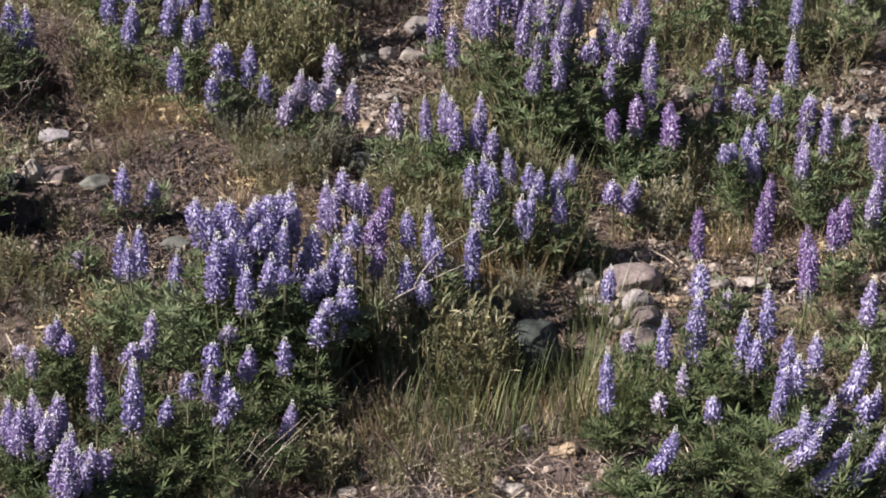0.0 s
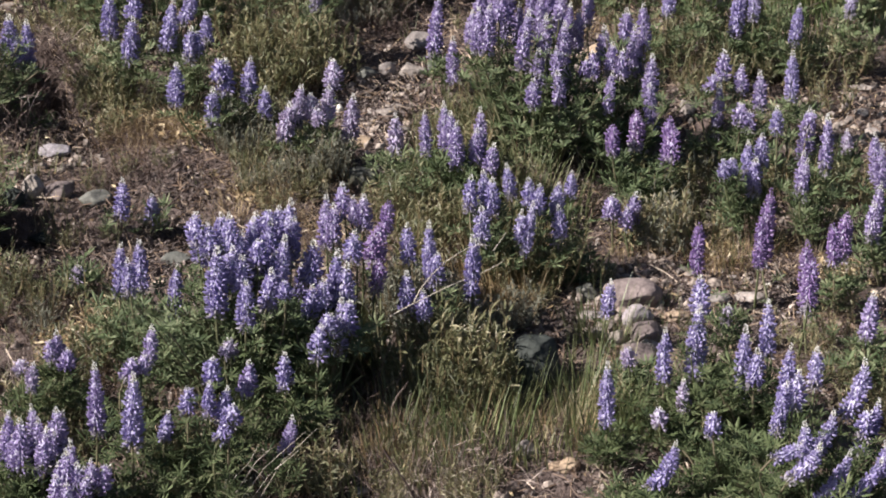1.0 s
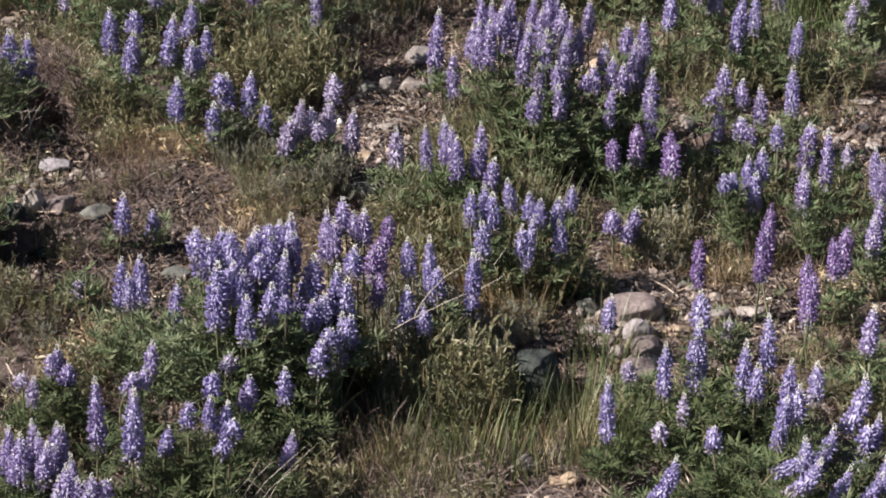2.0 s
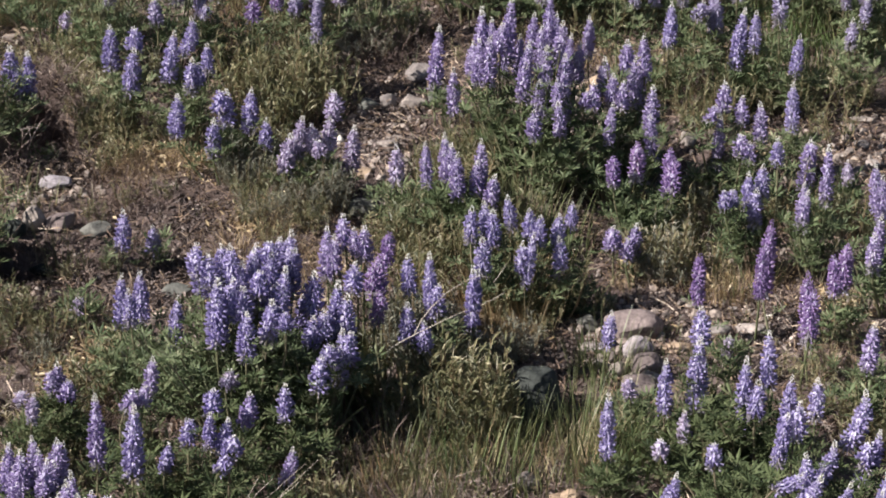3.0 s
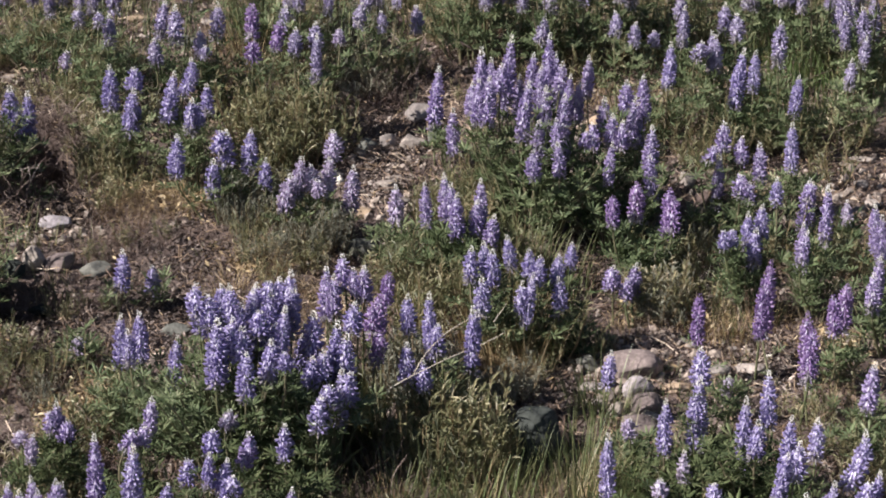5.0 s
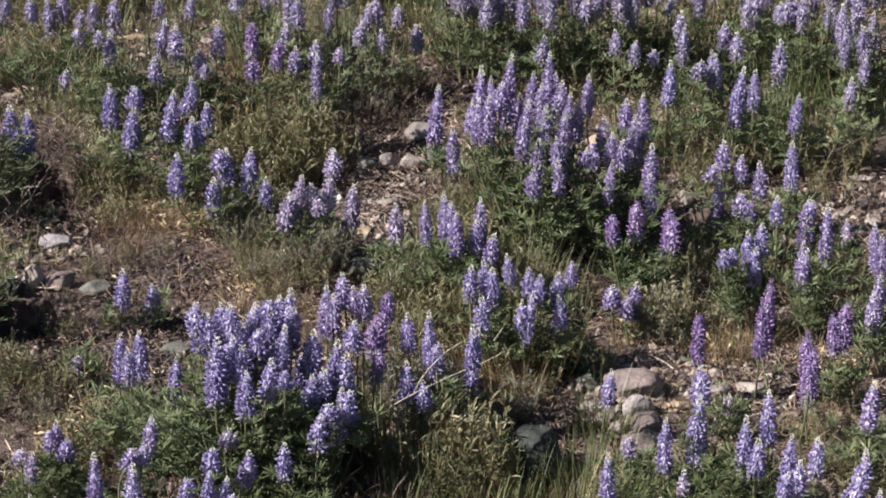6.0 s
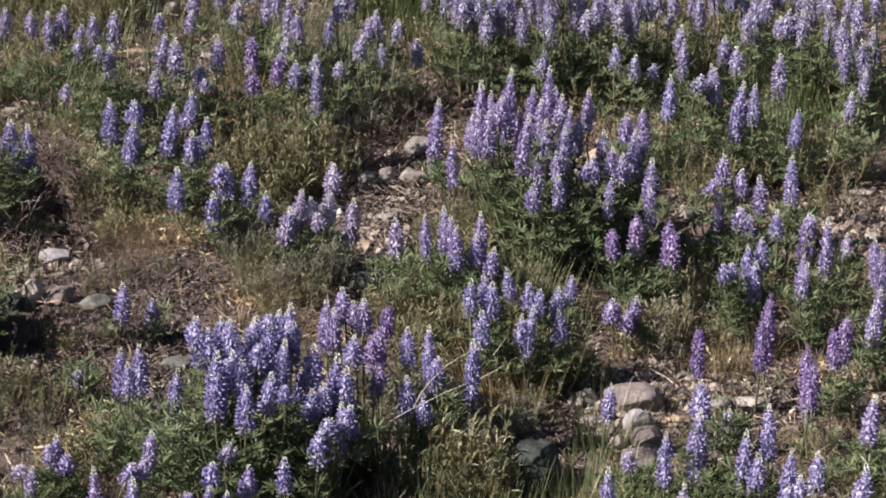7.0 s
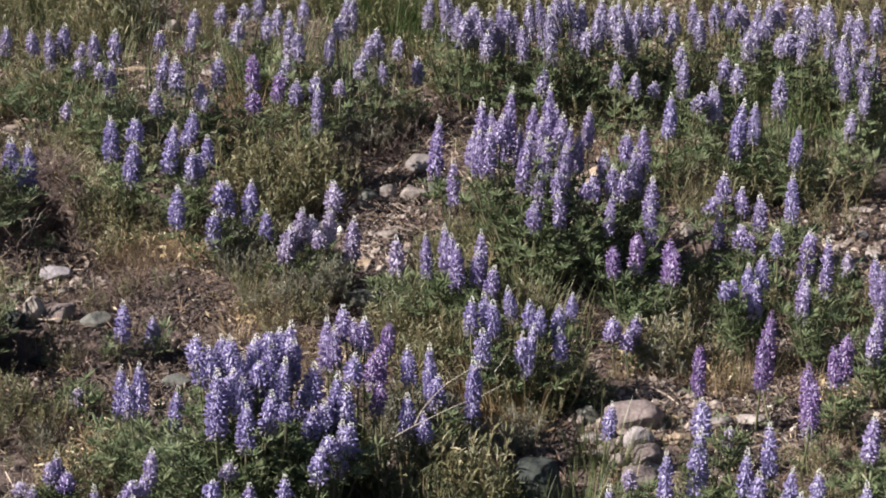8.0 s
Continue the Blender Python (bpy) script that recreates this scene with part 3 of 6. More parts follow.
lupine(0.671, 5.727, "violet", 0.09, 5, [(-0.017, 0.042, 0.301, 0.075, 3), (-0.040, 0.016, 0.254, 0.050, 24), (0.025, 0.030, 0.270, 0.068, -2), (0.064, 0.026, 0.258, 0.099, -1), (-0.028, 0.012, 0.235, 0.144, 1), (0.031, -0.072, 0.194, 0.053, -1), (0.013, -0.064, 0.212, 0.060, 0)])
lupine(0.838, 5.913, "blue", 0.06, 6, [(-0.008, -0.019, 0.236, 0.125, -1)])
lupine(0.888, 6.219, "blue", 0.06, 5, [(-0.003, -0.015, 0.221, 0.113, 5)])
lupine(0.762, 6.235, "blue", 0.07, 6, [(-0.010, 0.015, 0.275, 0.173, 6), (0.017, 0.009, 0.269, 0.110, 1)])
lupine(0.706, 5.434, "blue", 0.08, 4, [(-0.027, 0.018, 0.232, 0.087, 0), (0.006, 0.021, 0.250, 0.087, -1), (-0.011, -0.015, 0.203, 0.098, 1), (-0.088, -0.042, 0.213, 0.051, -5), (-0.067, -0.023, 0.206, 0.044, -1), (0.039, 0.062, 0.296, 0.065, -3)])
lupine(0.823, 5.409, "violet", 0.08, 5, [(-0.009, 0.057, 0.310, 0.124, 3), (-0.003, 0.044, 0.305, 0.049, 11), (0.029, 0.029, 0.306, 0.146, 1), (-0.032, -0.043, 0.243, 0.119, -0), (-0.027, -0.079, 0.236, 0.084, 10)])
lupine(0.949, 5.727, "pale", 0.04, 3, [(-0.006, 0.004, 0.121, 0.061, -3)])
lupine(0.953, 5.260, "violet", 0.09, 8, [(-0.016, 0.063, 0.320, 0.113, -6), (-0.001, 0.056, 0.297, 0.106, -3), (-0.012, -0.031, 0.238, 0.123, 4), (-0.035, -0.085, 0.217, 0.095, -1)])
lupine(0.404, 5.383, "violet", 0.04, 0, [(-0.027, 0.000, 0.137, 0.058, -0), (0.028, 0.022, 0.136, 0.088, 6), (0.005, -0.016, 0.116, 0.059, 4)])
lupine(0.549, 5.095, "purple", 0.04, 0, [(-0.006, 0.014, 0.217, 0.121, -0)])
lupine(0.687, 5.141, "purple", 0.04, 0, [(0.011, 0.035, 0.261, 0.191, 2), (-0.015, -0.039, 0.238, 0.131, 1)])
lupine(0.753, 4.938, "purple", 0.04, 0, [(-0.005, 0.019, 0.260, 0.172, -1), (0.003, -0.022, 0.237, 0.112, 3)])
lupine(0.854, 5.118, "purple", 0.05, 3, [(0.003, 0.022, 0.227, 0.112, 4), (-0.033, -0.019, 0.217, 0.093, -3)])
lupine(0.881, 4.809, "violet", 0.09, 9, [(-0.015, -0.001, 0.227, 0.109, 6)])
lupine(0.344, 4.971, "blue", 0.03, 0, [(0.003, -0.016, 0.169, 0.084, 7)])
lupine(0.514, 4.686, "blue", 0.09, 9, [(-0.011, 0.012, 0.320, 0.078, -0), (-0.012, -0.023, 0.275, 0.169, 1)])
lupine(0.599, 4.982, "pale", 0.04, 3, [(-0.003, 0.000, 0.099, 0.045, 2)])
lupine(0.444, 4.656, "blue", 0.07, 7, [(-0.008, 0.014, 0.228, 0.121, -0)])
lupine(0.378, 4.767, "pale", 0.05, 4, [(-0.005, -0.017, 0.135, 0.047, -2)])
lupine(0.607, 4.606, "blue", 0.11, 17, [(-0.020, 0.014, 0.263, 0.165, -0), (0.024, 0.036, 0.307, 0.119, -1), (-0.004, -0.055, 0.243, 0.084, 3)])
lupine(0.316, 4.529, "blue", 0.06, 5, [(-0.000, -0.003, 0.238, 0.144, -0)])
lupine(0.471, 4.567, "pale", 0.07, 6, [(-0.001, 0.039, 0.157, 0.070, -2), (-0.052, -0.040, 0.135, 0.041, 1)])
lupine(0.683, 4.317, "blue", 0.16, 20, [(-0.035, 0.105, 0.349, 0.125, 3), (-0.029, 0.026, 0.330, 0.079, 6), (0.008, 0.071, 0.358, 0.083, 2), (-0.050, 0.019, 0.313, 0.114, 8), (0.094, 0.056, 0.342, 0.125, 16), (-0.027, -0.057, 0.269, 0.108, -5), (0.030, -0.020, 0.274, 0.115, 21), (-0.035, -0.090, 0.243, 0.065, 54), (-0.007, -0.122, 0.255, 0.093, 36)])
lupine(0.796, 4.256, "blue", 0.14, 12, [(0.002, 0.057, 0.298, 0.115, 20), (-0.016, 0.042, 0.280, 0.057, 8), (-0.060, -0.035, 0.240, 0.124, 30), (-0.003, -0.042, 0.227, 0.107, 36), (0.003, -0.021, 0.248, 0.086, 12)])
lupine(0.420, 4.335, "blue", 0.12, 16, [(0.010, -0.010, 0.195, 0.112, 23)])
lupine(0.543, 4.398, "blue", 0.10, 18, [(-0.039, -0.006, 0.216, 0.055, -2)])
lupine(-1.039, 6.633, "dusty", 0.14, 6, [(-0.113, 0.028, 0.303, 0.085, 6), (-0.047, 0.028, 0.291, 0.075, -3), (-0.000, 0.016, 0.297, 0.110, -2), (0.043, 0.029, 0.309, 0.094, 5), (0.118, 0.010, 0.291, 0.094, 3), (0.094, -0.024, 0.270, 0.045, 13), (0.084, -0.033, 0.227, 0.053, 3)])
lupine(-0.857, 6.409, "dusty", 0.08, 4, [(0.020, 0.045, 0.378, 0.099, 3), (0.010, -0.009, 0.297, 0.092, 4), (-0.013, -0.028, 0.309, 0.044, 5)])
lupine(-0.991, 6.545, "pale", 0.04, 2, [(0.006, 0.011, 0.137, 0.059, 3)])
lupine(-0.722, 6.442, "dusty", 0.11, 5, [(-0.004, 0.030, 0.361, 0.052, 1), (0.016, -0.015, 0.321, 0.108, 11), (0.042, -0.038, 0.313, 0.098, -0), (-0.011, -0.079, 0.236, 0.074, -4), (0.084, 0.064, 0.411, 0.068, 3), (0.080, 0.038, 0.367, 0.061, 9)])
lupine(-0.612, 6.442, "dusty", 0.08, 4, [(-0.010, -0.019, 0.249, 0.083, 3), (0.035, 0.028, 0.303, 0.100, 3), (0.005, -0.054, 0.211, 0.035, 12)])
lupine(-0.479, 6.409, "purple", 0.08, 3, [(-0.009, 0.051, 0.310, 0.100, 2), (-0.002, -0.051, 0.235, 0.058, 2), (0.058, 0.016, 0.268, 0.076, 6)])
lupine(-0.528, 6.833, "dusty", 0.12, 6, [(-0.021, -0.029, 0.261, 0.088, 5), (-0.068, 0.007, 0.291, 0.063, 5), (-0.007, -0.002, 0.293, 0.054, 5), (0.053, -0.008, 0.271, 0.088, 4), (0.085, -0.018, 0.289, 0.080, 7), (0.030, 0.025, 0.322, 0.086, 5)])
lupine(-0.404, 6.651, "dusty", 0.08, 3, [(-0.002, 0.040, 0.330, 0.156, 0), (0.024, -0.023, 0.300, 0.094, -3), (-0.006, -0.059, 0.234, 0.070, 8), (0.035, 0.046, 0.370, 0.084, 4)])
lupine(-0.345, 6.342, "dusty", 0.06, 2, [(0.024, 0.003, 0.299, 0.075, -1), (0.029, -0.030, 0.279, 0.130, 2), (-0.026, -0.019, 0.290, 0.075, 4)])
lupine(-0.279, 6.723, "dusty", 0.07, 2, [(-0.016, -0.022, 0.272, 0.104, 7), (0.022, 0.043, 0.351, 0.132, 2), (0.005, -0.002, 0.302, 0.067, 5), (0.041, 0.036, 0.345, 0.093, 4)])
lupine(-0.193, 6.615, "dusty", 0.06, 2, [(-0.004, 0.031, 0.278, 0.070, 8), (-0.017, -0.033, 0.249, 0.070, 8), (0.019, 0.033, 0.300, 0.078, -2), (0.078, 0.013, 0.282, 0.061, 5), (0.030, -0.033, 0.227, 0.061, -2)])
lupine(-0.074, 6.687, "dusty", 0.04, 2, [(0.001, 0.010, 0.201, 0.077, 0)])
lupine(-0.269, 6.580, "pale", 0.04, 2, [(0.000, -0.015, 0.191, 0.045, 1)])
lupine(0.070, 6.796, "dusty", 0.14, 6, [(-0.106, 0.019, 0.322, 0.092, 5), (-0.030, 0.006, 0.305, 0.104, 3), (-0.007, -0.008, 0.285, 0.097, 10), (0.030, -0.013, 0.287, 0.095, 1), (0.014, 0.012, 0.304, 0.079, -0), (-0.061, 0.016, 0.338, 0.085, 2)])
lupine(0.161, 6.759, "dusty", 0.12, 6, [(-0.038, 0.022, 0.292, 0.128, -2), (-0.010, 0.027, 0.326, 0.166, -2), (0.014, 0.020, 0.308, 0.095, 0), (0.047, -0.006, 0.261, 0.104, -3), (-0.045, -0.022, 0.254, 0.085, 4)])
lupine(0.282, 6.723, "dusty", 0.12, 6, [(-0.034, 0.023, 0.349, 0.109, -9), (-0.003, -0.000, 0.327, 0.160, -3), (0.040, 0.029, 0.355, 0.075, -1), (0.019, 0.038, 0.348, 0.088, 2), (-0.014, -0.090, 0.183, 0.080, 11)])
lupine(0.405, 6.759, "dusty", 0.12, 6, [(-0.034, 0.038, 0.328, 0.155, 2), (0.002, -0.011, 0.300, 0.103, -3), (-0.021, -0.044, 0.263, 0.079, 6), (-0.062, 0.037, 0.331, 0.085, -1)])
lupine(0.504, 6.759, "dusty", 0.12, 6, [(-0.052, -0.000, 0.325, 0.092, -5), (-0.014, 0.005, 0.324, 0.158, -4), (0.014, -0.020, 0.318, 0.128, 3), (0.067, -0.004, 0.326, 0.091, -1), (-0.032, -0.023, 0.285, 0.093, 1)])
lupine(0.636, 6.796, "dusty", 0.08, 4, [(-0.014, 0.024, 0.285, 0.071, -1), (-0.025, -0.023, 0.235, 0.046, 8), (0.053, 0.006, 0.282, 0.112, -1)])
lupine(0.625, 6.476, "dusty", 0.07, 3, [(-0.010, 0.032, 0.318, 0.094, -0), (-0.004, -0.009, 0.291, 0.113, 3)])
lupine(0.471, 6.476, "dusty", 0.08, 3, [(-0.028, 0.006, 0.273, 0.068, 1), (0.025, -0.019, 0.250, 0.068, 2), (0.075, 0.001, 0.222, 0.045, -4)])
lupine(0.576, 6.213, "blue", 0.06, 3, [(-0.011, 0.017, 0.298, 0.121, 2)])
lupine(0.689, 6.375, "dusty", 0.08, 3, [(-0.005, 0.013, 0.260, 0.108, 0), (-0.031, -0.020, 0.240, 0.054, 18), (0.003, -0.013, 0.260, 0.117, -2)])
lupine(0.757, 6.545, "dusty", 0.06, 3, [(-0.024, 0.001, 0.268, 0.085, 1), (0.002, -0.022, 0.245, 0.077, -1)])
lupine(0.863, 6.375, "dusty", 0.06, 3, [(-0.004, 0.016, 0.289, 0.123, 2)])
lupine(0.842, 6.796, "dusty", 0.10, 5, [(-0.046, 0.034, 0.310, 0.076, -7), (0.005, 0.004, 0.310, 0.167, 4), (-0.022, -0.045, 0.249, 0.087, 5), (0.017, -0.021, 0.273, 0.062, 3), (-0.063, 0.025, 0.290, 0.061, 4)])
lupine(0.933, 6.723, "dusty", 0.08, 4, [(-0.013, -0.007, 0.268, 0.079, 4), (0.007, 0.011, 0.253, 0.069, 2), (-0.035, 0.001, 0.248, 0.061, 5)])
lupine(1.013, 6.759, "dusty", 0.13, 6, [(-0.039, 0.046, 0.314, 0.101, -7), (-0.024, 0.032, 0.275, 0.096, -2), (0.003, 0.026, 0.307, 0.079, -2), (0.032, 0.003, 0.266, 0.129, -3), (0.033, -0.077, 0.195, 0.112, -2), (0.012, -0.047, 0.233, 0.062, -5)])
lupine(1.102, 6.687, "dusty", 0.10, 5, [(-0.029, 0.022, 0.320, 0.078, -2), (-0.017, -0.028, 0.249, 0.152, -3), (0.033, -0.035, 0.251, 0.136, -3)])
lupine(1.059, 6.277, "dusty", 0.08, 4, [(-0.001, 0.004, 0.289, 0.083, 4), (-0.034, -0.002, 0.233, 0.083, 4)])
# unseen lupine added beyond the left edge to shade the hollow
lupine(-1.147, 6.032, "blue", 0.14, 24, [(0.006, -0.006, 0.373, 0.097, 2), (0.032, 0.013, 0.360, 0.093, 2)])
# another added out of view, to darken the ground by the left stones
lupine(-1.046, 5.371, "blue", 0.08, 6, [(-0.003, 0.019, 0.396, 0.100, 2), (0.036, -0.002, 0.377, 0.093, 4)])
lupine(0.056, 6.871, "dusty", 0.08, 2, [(-0.039, 0.015, 0.291, 0.120, 4), (0.022, 0.009, 0.268, 0.118, 2)])
lupine(0.217, 6.852, "dusty", 0.08, 2, [(-0.023, 0.008, 0.260, 0.118, 3), (0.013, 0.030, 0.295, 0.120, -3), (0.050, -0.016, 0.250, 0.118, -2), (0.088, 0.012, 0.275, 0.093, -2)])
lupine(0.372, 6.871, "dusty", 0.08, 2, [(-0.013, -0.003, 0.263, 0.127, 3), (0.057, 0.014, 0.292, 0.120, -3)])
lupine(0.539, 6.833, "dusty", 0.08, 2, [(-0.064, 0.016, 0.305, 0.136, 1), (-0.033, -0.038, 0.263, 0.117, 0), (0.008, 0.023, 0.294, 0.110, -4)])
lupine(0.736, 6.890, "dusty", 0.09, 2, [(-0.057, 0.002, 0.287, 0.103, -0), (0.002, -0.022, 0.284, 0.093, -0), (0.033, -0.011, 0.290, 0.086, -2)])
lupine(0.887, 6.852, "dusty", 0.09, 2, [(-0.066, 0.001, 0.269, 0.118, -0), (-0.006, -0.007, 0.294, 0.109, 1), (0.017, 0.009, 0.306, 0.093, -3), (0.071, 0.005, 0.284, 0.084, 0)])
lupine(0.985, 6.651, "dusty", 0.08, 2, [(-0.040, -0.013, 0.298, 0.099, -0), (0.028, 0.021, 0.365, 0.107, -5)])
lupine(1.056, 6.511, "dusty", 0.08, 2, [(-0.022, 0.028, 0.327, 0.122, -3), (-0.019, -0.025, 0.267, 0.105, -2), (0.023, -0.030, 0.283, 0.122, -5)])
lupine(1.137, 6.563, "dusty", 0.06, 2, [(-0.059, 0.007, 0.372, 0.121, -3), (-0.018, -0.011, 0.398, 0.097, -4)])
lupine(-0.379, 4.820, "blue", 0.10, 6, [(-0.053, 0.001, 0.328, 0.096, 2), (-0.015, -0.062, 0.319, 0.075, 3), (0.008, 0.026, 0.381, 0.086, 2), (0.020, -0.001, 0.331, 0.099, 4), (0.051, 0.064, 0.379, 0.086, 4), (0.051, -0.048, 0.325, 0.088, 4), (-0.079, -0.002, 0.344, 0.076, 6), (-0.103, 0.001, 0.349, 0.066, -1), (0.082, 0.038, 0.364, 0.089, 4)], stout=1.2)
lupine(-0.228, 4.792, "blue", 0.08, 4, [(0.008, 0.041, 0.268, 0.100, 4), (0.032, 0.025, 0.250, 0.100, 4), (0.024, -0.063, 0.202, 0.077, 9)], stout=1.2)
lupine(-0.285, 4.950, "blue", 0.09, 34, [(-0.002, 0.020, 0.204, 0.100, 4)])
lupine(0.230, 5.840, "violet", 0.10, 4, [(-0.049, 0.036, 0.369, 0.115, 4), (-0.015, 0.081, 0.411, 0.115, 4), (0.036, 0.058, 0.418, 0.115, 1), (0.090, 0.022, 0.359, 0.112, 3), (-0.116, 0.066, 0.402, 0.115, 2), (-0.084, 0.001, 0.352, 0.085, 4), (-0.001, -0.117, 0.266, 0.067, 2), (0.052, -0.097, 0.259, 0.067, -1)])
lupine(0.445, 5.826, "violet", 0.07, 3, [(-0.068, 0.009, 0.329, 0.097, 3), (-0.015, 0.018, 0.367, 0.100, 0), (0.013, -0.012, 0.321, 0.112, 1)])


# ---- stones ----
STONE_SPOTS = []


def stone(x, y, sx, sy, sz, turn, tone):
    """A weathered stone, part sunk into the soil."""
    seed = round(x * 517) + round(y * 911)
    rnd = random.Random(seed)
    bm = bmesh.new()
    bmesh.ops.create_icosphere(bm, subdivisions=4 if sx > 0.05 else 3, radius=0.5)
    off = Vector((seed * 0.37 % 50, seed * 0.71 % 50, 3))
    cuts = [(Vector((rnd.uniform(-1, 1), rnd.uniform(-1, 1), rnd.uniform(-0.3, 1))).normalized(), rnd.uniform(0.27, 0.42)) for _ in range(6 if tone == "boulder" else 8)]
    for v in bm.verts:
        for d, r in cuts:
            over = v.co.dot(d) - r
            if over > 0:
                v.co -= d * over * 0.93
        v.co *= 1 + 0.16 * noise.noise(v.co * 2.2 + off) + 0.05 * noise.noise(v.co * 7 + off) + 0.02 * noise.noise(v.co * 18 + off)
    for v in bm.verts:
        v.co = Vector((v.co.x * sx * 1.12, v.co.y * sy * 1.12, v.co.z * sz * 1.15))
    me = bpy.data.meshes.new("stone")
    bm.to_mesh(me)
    bm.free()
    me.materials.append(ROCK[tone])
    me.polygons.foreach_set("use_smooth", [True] * len(me.polygons))
    STONE_SPOTS.append((x, y, sx / 2))
    ob = new("boulder" if sx > 0.09 else "stone", me)
    ob.matrix_world = Matrix.Translation((x, y, ground_z(x, y) + sz * 0.34)) @ Matrix.Rotation(radians(turn * 0.5), 4, "Z")
    words = {"boulder": "rounded pinkish grey", "light": "pale buff", "white": "small white", "grey": "rough grey", "tan": "tan brown", "slate": "dull blue-grey", "dark": "shade-darkened"}[tone]
    return tagged(ob, f"{words} stone sunk in the dry soil", "stone", "loose stones")


def boulder(x, y, sx, sy, sz, turn, tone, block, seed):
    """A water-worn block with broad faces and rounded edges. block: 2 is an egg, more is squarer."""
    rnd = random.Random(seed)
    bm = bmesh.new()
    bmesh.ops.create_icosphere(bm, subdivisions=5, radius=1)
    off = Vector((seed * 3.7, seed * 1.9, 8))
    cuts = [(Vector((rnd.uniform(-1, 1), rnd.uniform(-1, 0.4), rnd.uniform(-0.1, 1))).normalized(), rnd.uniform(0.74, 0.92)) for _ in range(4)]
    for v in bm.verts:
        p = v.co.copy()
        p /= (abs(p.x) ** block + abs(p.y) ** block + abs(p.z) ** block) ** (1 / block)
        for d, r in cuts:
            over = p.dot(d) - r
            if over > 0:
                p -= d * over * 0.85
        p *= 1 + 0.10 * noise.noise(p * 1.3 + off) + 0.03 * noise.noise(p * 4 + off) + 0.012 * noise.noise(p * 12 + off) - 0.05 * max(0.0, noise.noise(p * 2.6 - off) - 0.25)
        v.co = Vector((p.x * sx / 2, p.y * sy / 2, p.z * sz / 2))
    me = bpy.data.meshes.new("boulder")
    bm.to_mesh(me)
    bm.free()
    me.materials.append(ROCK[tone])
    me.polygons.foreach_set("use_smooth", [True] * len(me.polygons))
    STONE_SPOTS.append((x, y, sx / 2))
    ob = new("boulder" if sx > 0.05 else "stone", me)
    ob.matrix_world = Matrix.Translation((x, y, rise(y) + sz * 0.36)) @ Matrix.Rotation(radians(turn), 4, "Z") @ Matrix.Rotation(0.08, 4, "X")
    words = {"boulder": "smooth pinkish grey", "light": "pale rounded", "lavender": "smooth lavender-grey", "dark": "blue-grey shade-darkened"}[tone]
    return tagged(ob, f"{words} boulder half sunk in dry soil", "stone", "loose stones")


boulder(0.406, 5.165, 0.130, 0.080, 0.060, -5, "boulder", 2.5, 7)
boulder(0.430, 5.012, 0.072, 0.056, 0.048, 14, "boulder", 2.6, 3)
boulder(0.414, 5.076, 0.066, 0.038, 0.052, 10, "lavender", 2.9, 6)
stone(0.400, 4.925, 0.074, 0.066, 0.046, 15, "boulder")
stone(0.372, 5.012, 0.030, 0.026, 0.026, 34, "light")
stone(0.399, 4.992, 0.026, 0.022, 0.024, -20, "light")
stone(0.297, 5.090, 0.024, 0.020, 0.018, 20, "light")
stone(0.500, 5.095, 0.058, 0.040, 0.024, 10, "tan")
stone(0.662, 5.193, 0.062, 0.046, 0.020, -14, "grey")
stone(0.548, 5.285, 0.030, 0.024, 0.016, 22, "light")
stone(0.712, 5.232, 0.018, 0.014, 0.010, 5, "white")
stone(0.731, 5.226, 0.015, 0.012, 0.009, 40, "white")
stone(0.312, 5.185, 0.050, 0.046, 0.038, -13, "slate")
stone(0.316, 5.106, 0.048, 0.038, 0.022, -8, "grey")
stone(0.366, 5.012, 0.044, 0.038, 0.030, 34, "light")
stone(0.433, 4.976, 0.047, 0.040, 0.023, 35, "grey")
stone(0.332, 5.033, 0.041, 0.035, 0.023, -1, "grey")
# near-black tone stands in for the shade on this stone
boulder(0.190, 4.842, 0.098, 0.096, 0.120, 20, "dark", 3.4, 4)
stone(0.147, 4.801, 0.030, 0.025, 0.020, 40, "grey")
stone(0.244, 4.537, 0.044, 0.038, 0.028, 3, "tan")
stone(0.220, 4.537, 0.029, 0.024, 0.019, -30, "tan")
stone(0.168, 4.595, 0.051, 0.044, 0.035, -10, "grey")
stone(-0.176, 4.400, 0.045, 0.034, 0.020, 0, "light")
stone(-0.160, 4.456, 0.037, 0.031, 0.018, -27, "grey")
stone(0.130, 4.406, 0.065, 0.036, 0.021, -36, "grey")
stone(-0.061, 6.450, 0.070, 0.060, 0.044, 37, "grey")
stone(-0.080, 6.292, 0.069, 0.059, 0.039, 1, "light")
stone(-0.140, 6.296, 0.043, 0.037, 0.042, 27, "grey")
stone(-0.195, 6.282, 0.060, 0.051, 0.031, 20, "slate")
stone(-0.017, 6.324, 0.066, 0.053, 0.031, 5, "slate")
stone(-0.255, 6.078, 0.021, 0.018, 0.024, -30, "white")
stone(-0.135, 6.142, 0.025, 0.020, 0.012, -18, "light")
stone(-0.139, 6.041, 0.060, 0.046, 0.024, -35, "light")
stone(-0.196, 5.915, 0.056, 0.042, 0.024, 23, "tan")
stone(-0.181, 5.860, 0.024, 0.019, 0.011, 26, "light")
stone(-0.147, 5.869, 0.032, 0.028, 0.019, 29, "light")
stone(-0.292, 6.102, 0.087, 0.044, 0.025, 36, "grey")
stone(-0.190, 5.735, 0.075, 0.050, 0.040, -9, "slate")
boulder(-0.926, 5.850, 0.078, 0.046, 0.026, -10, "lavender", 2.8, 9)
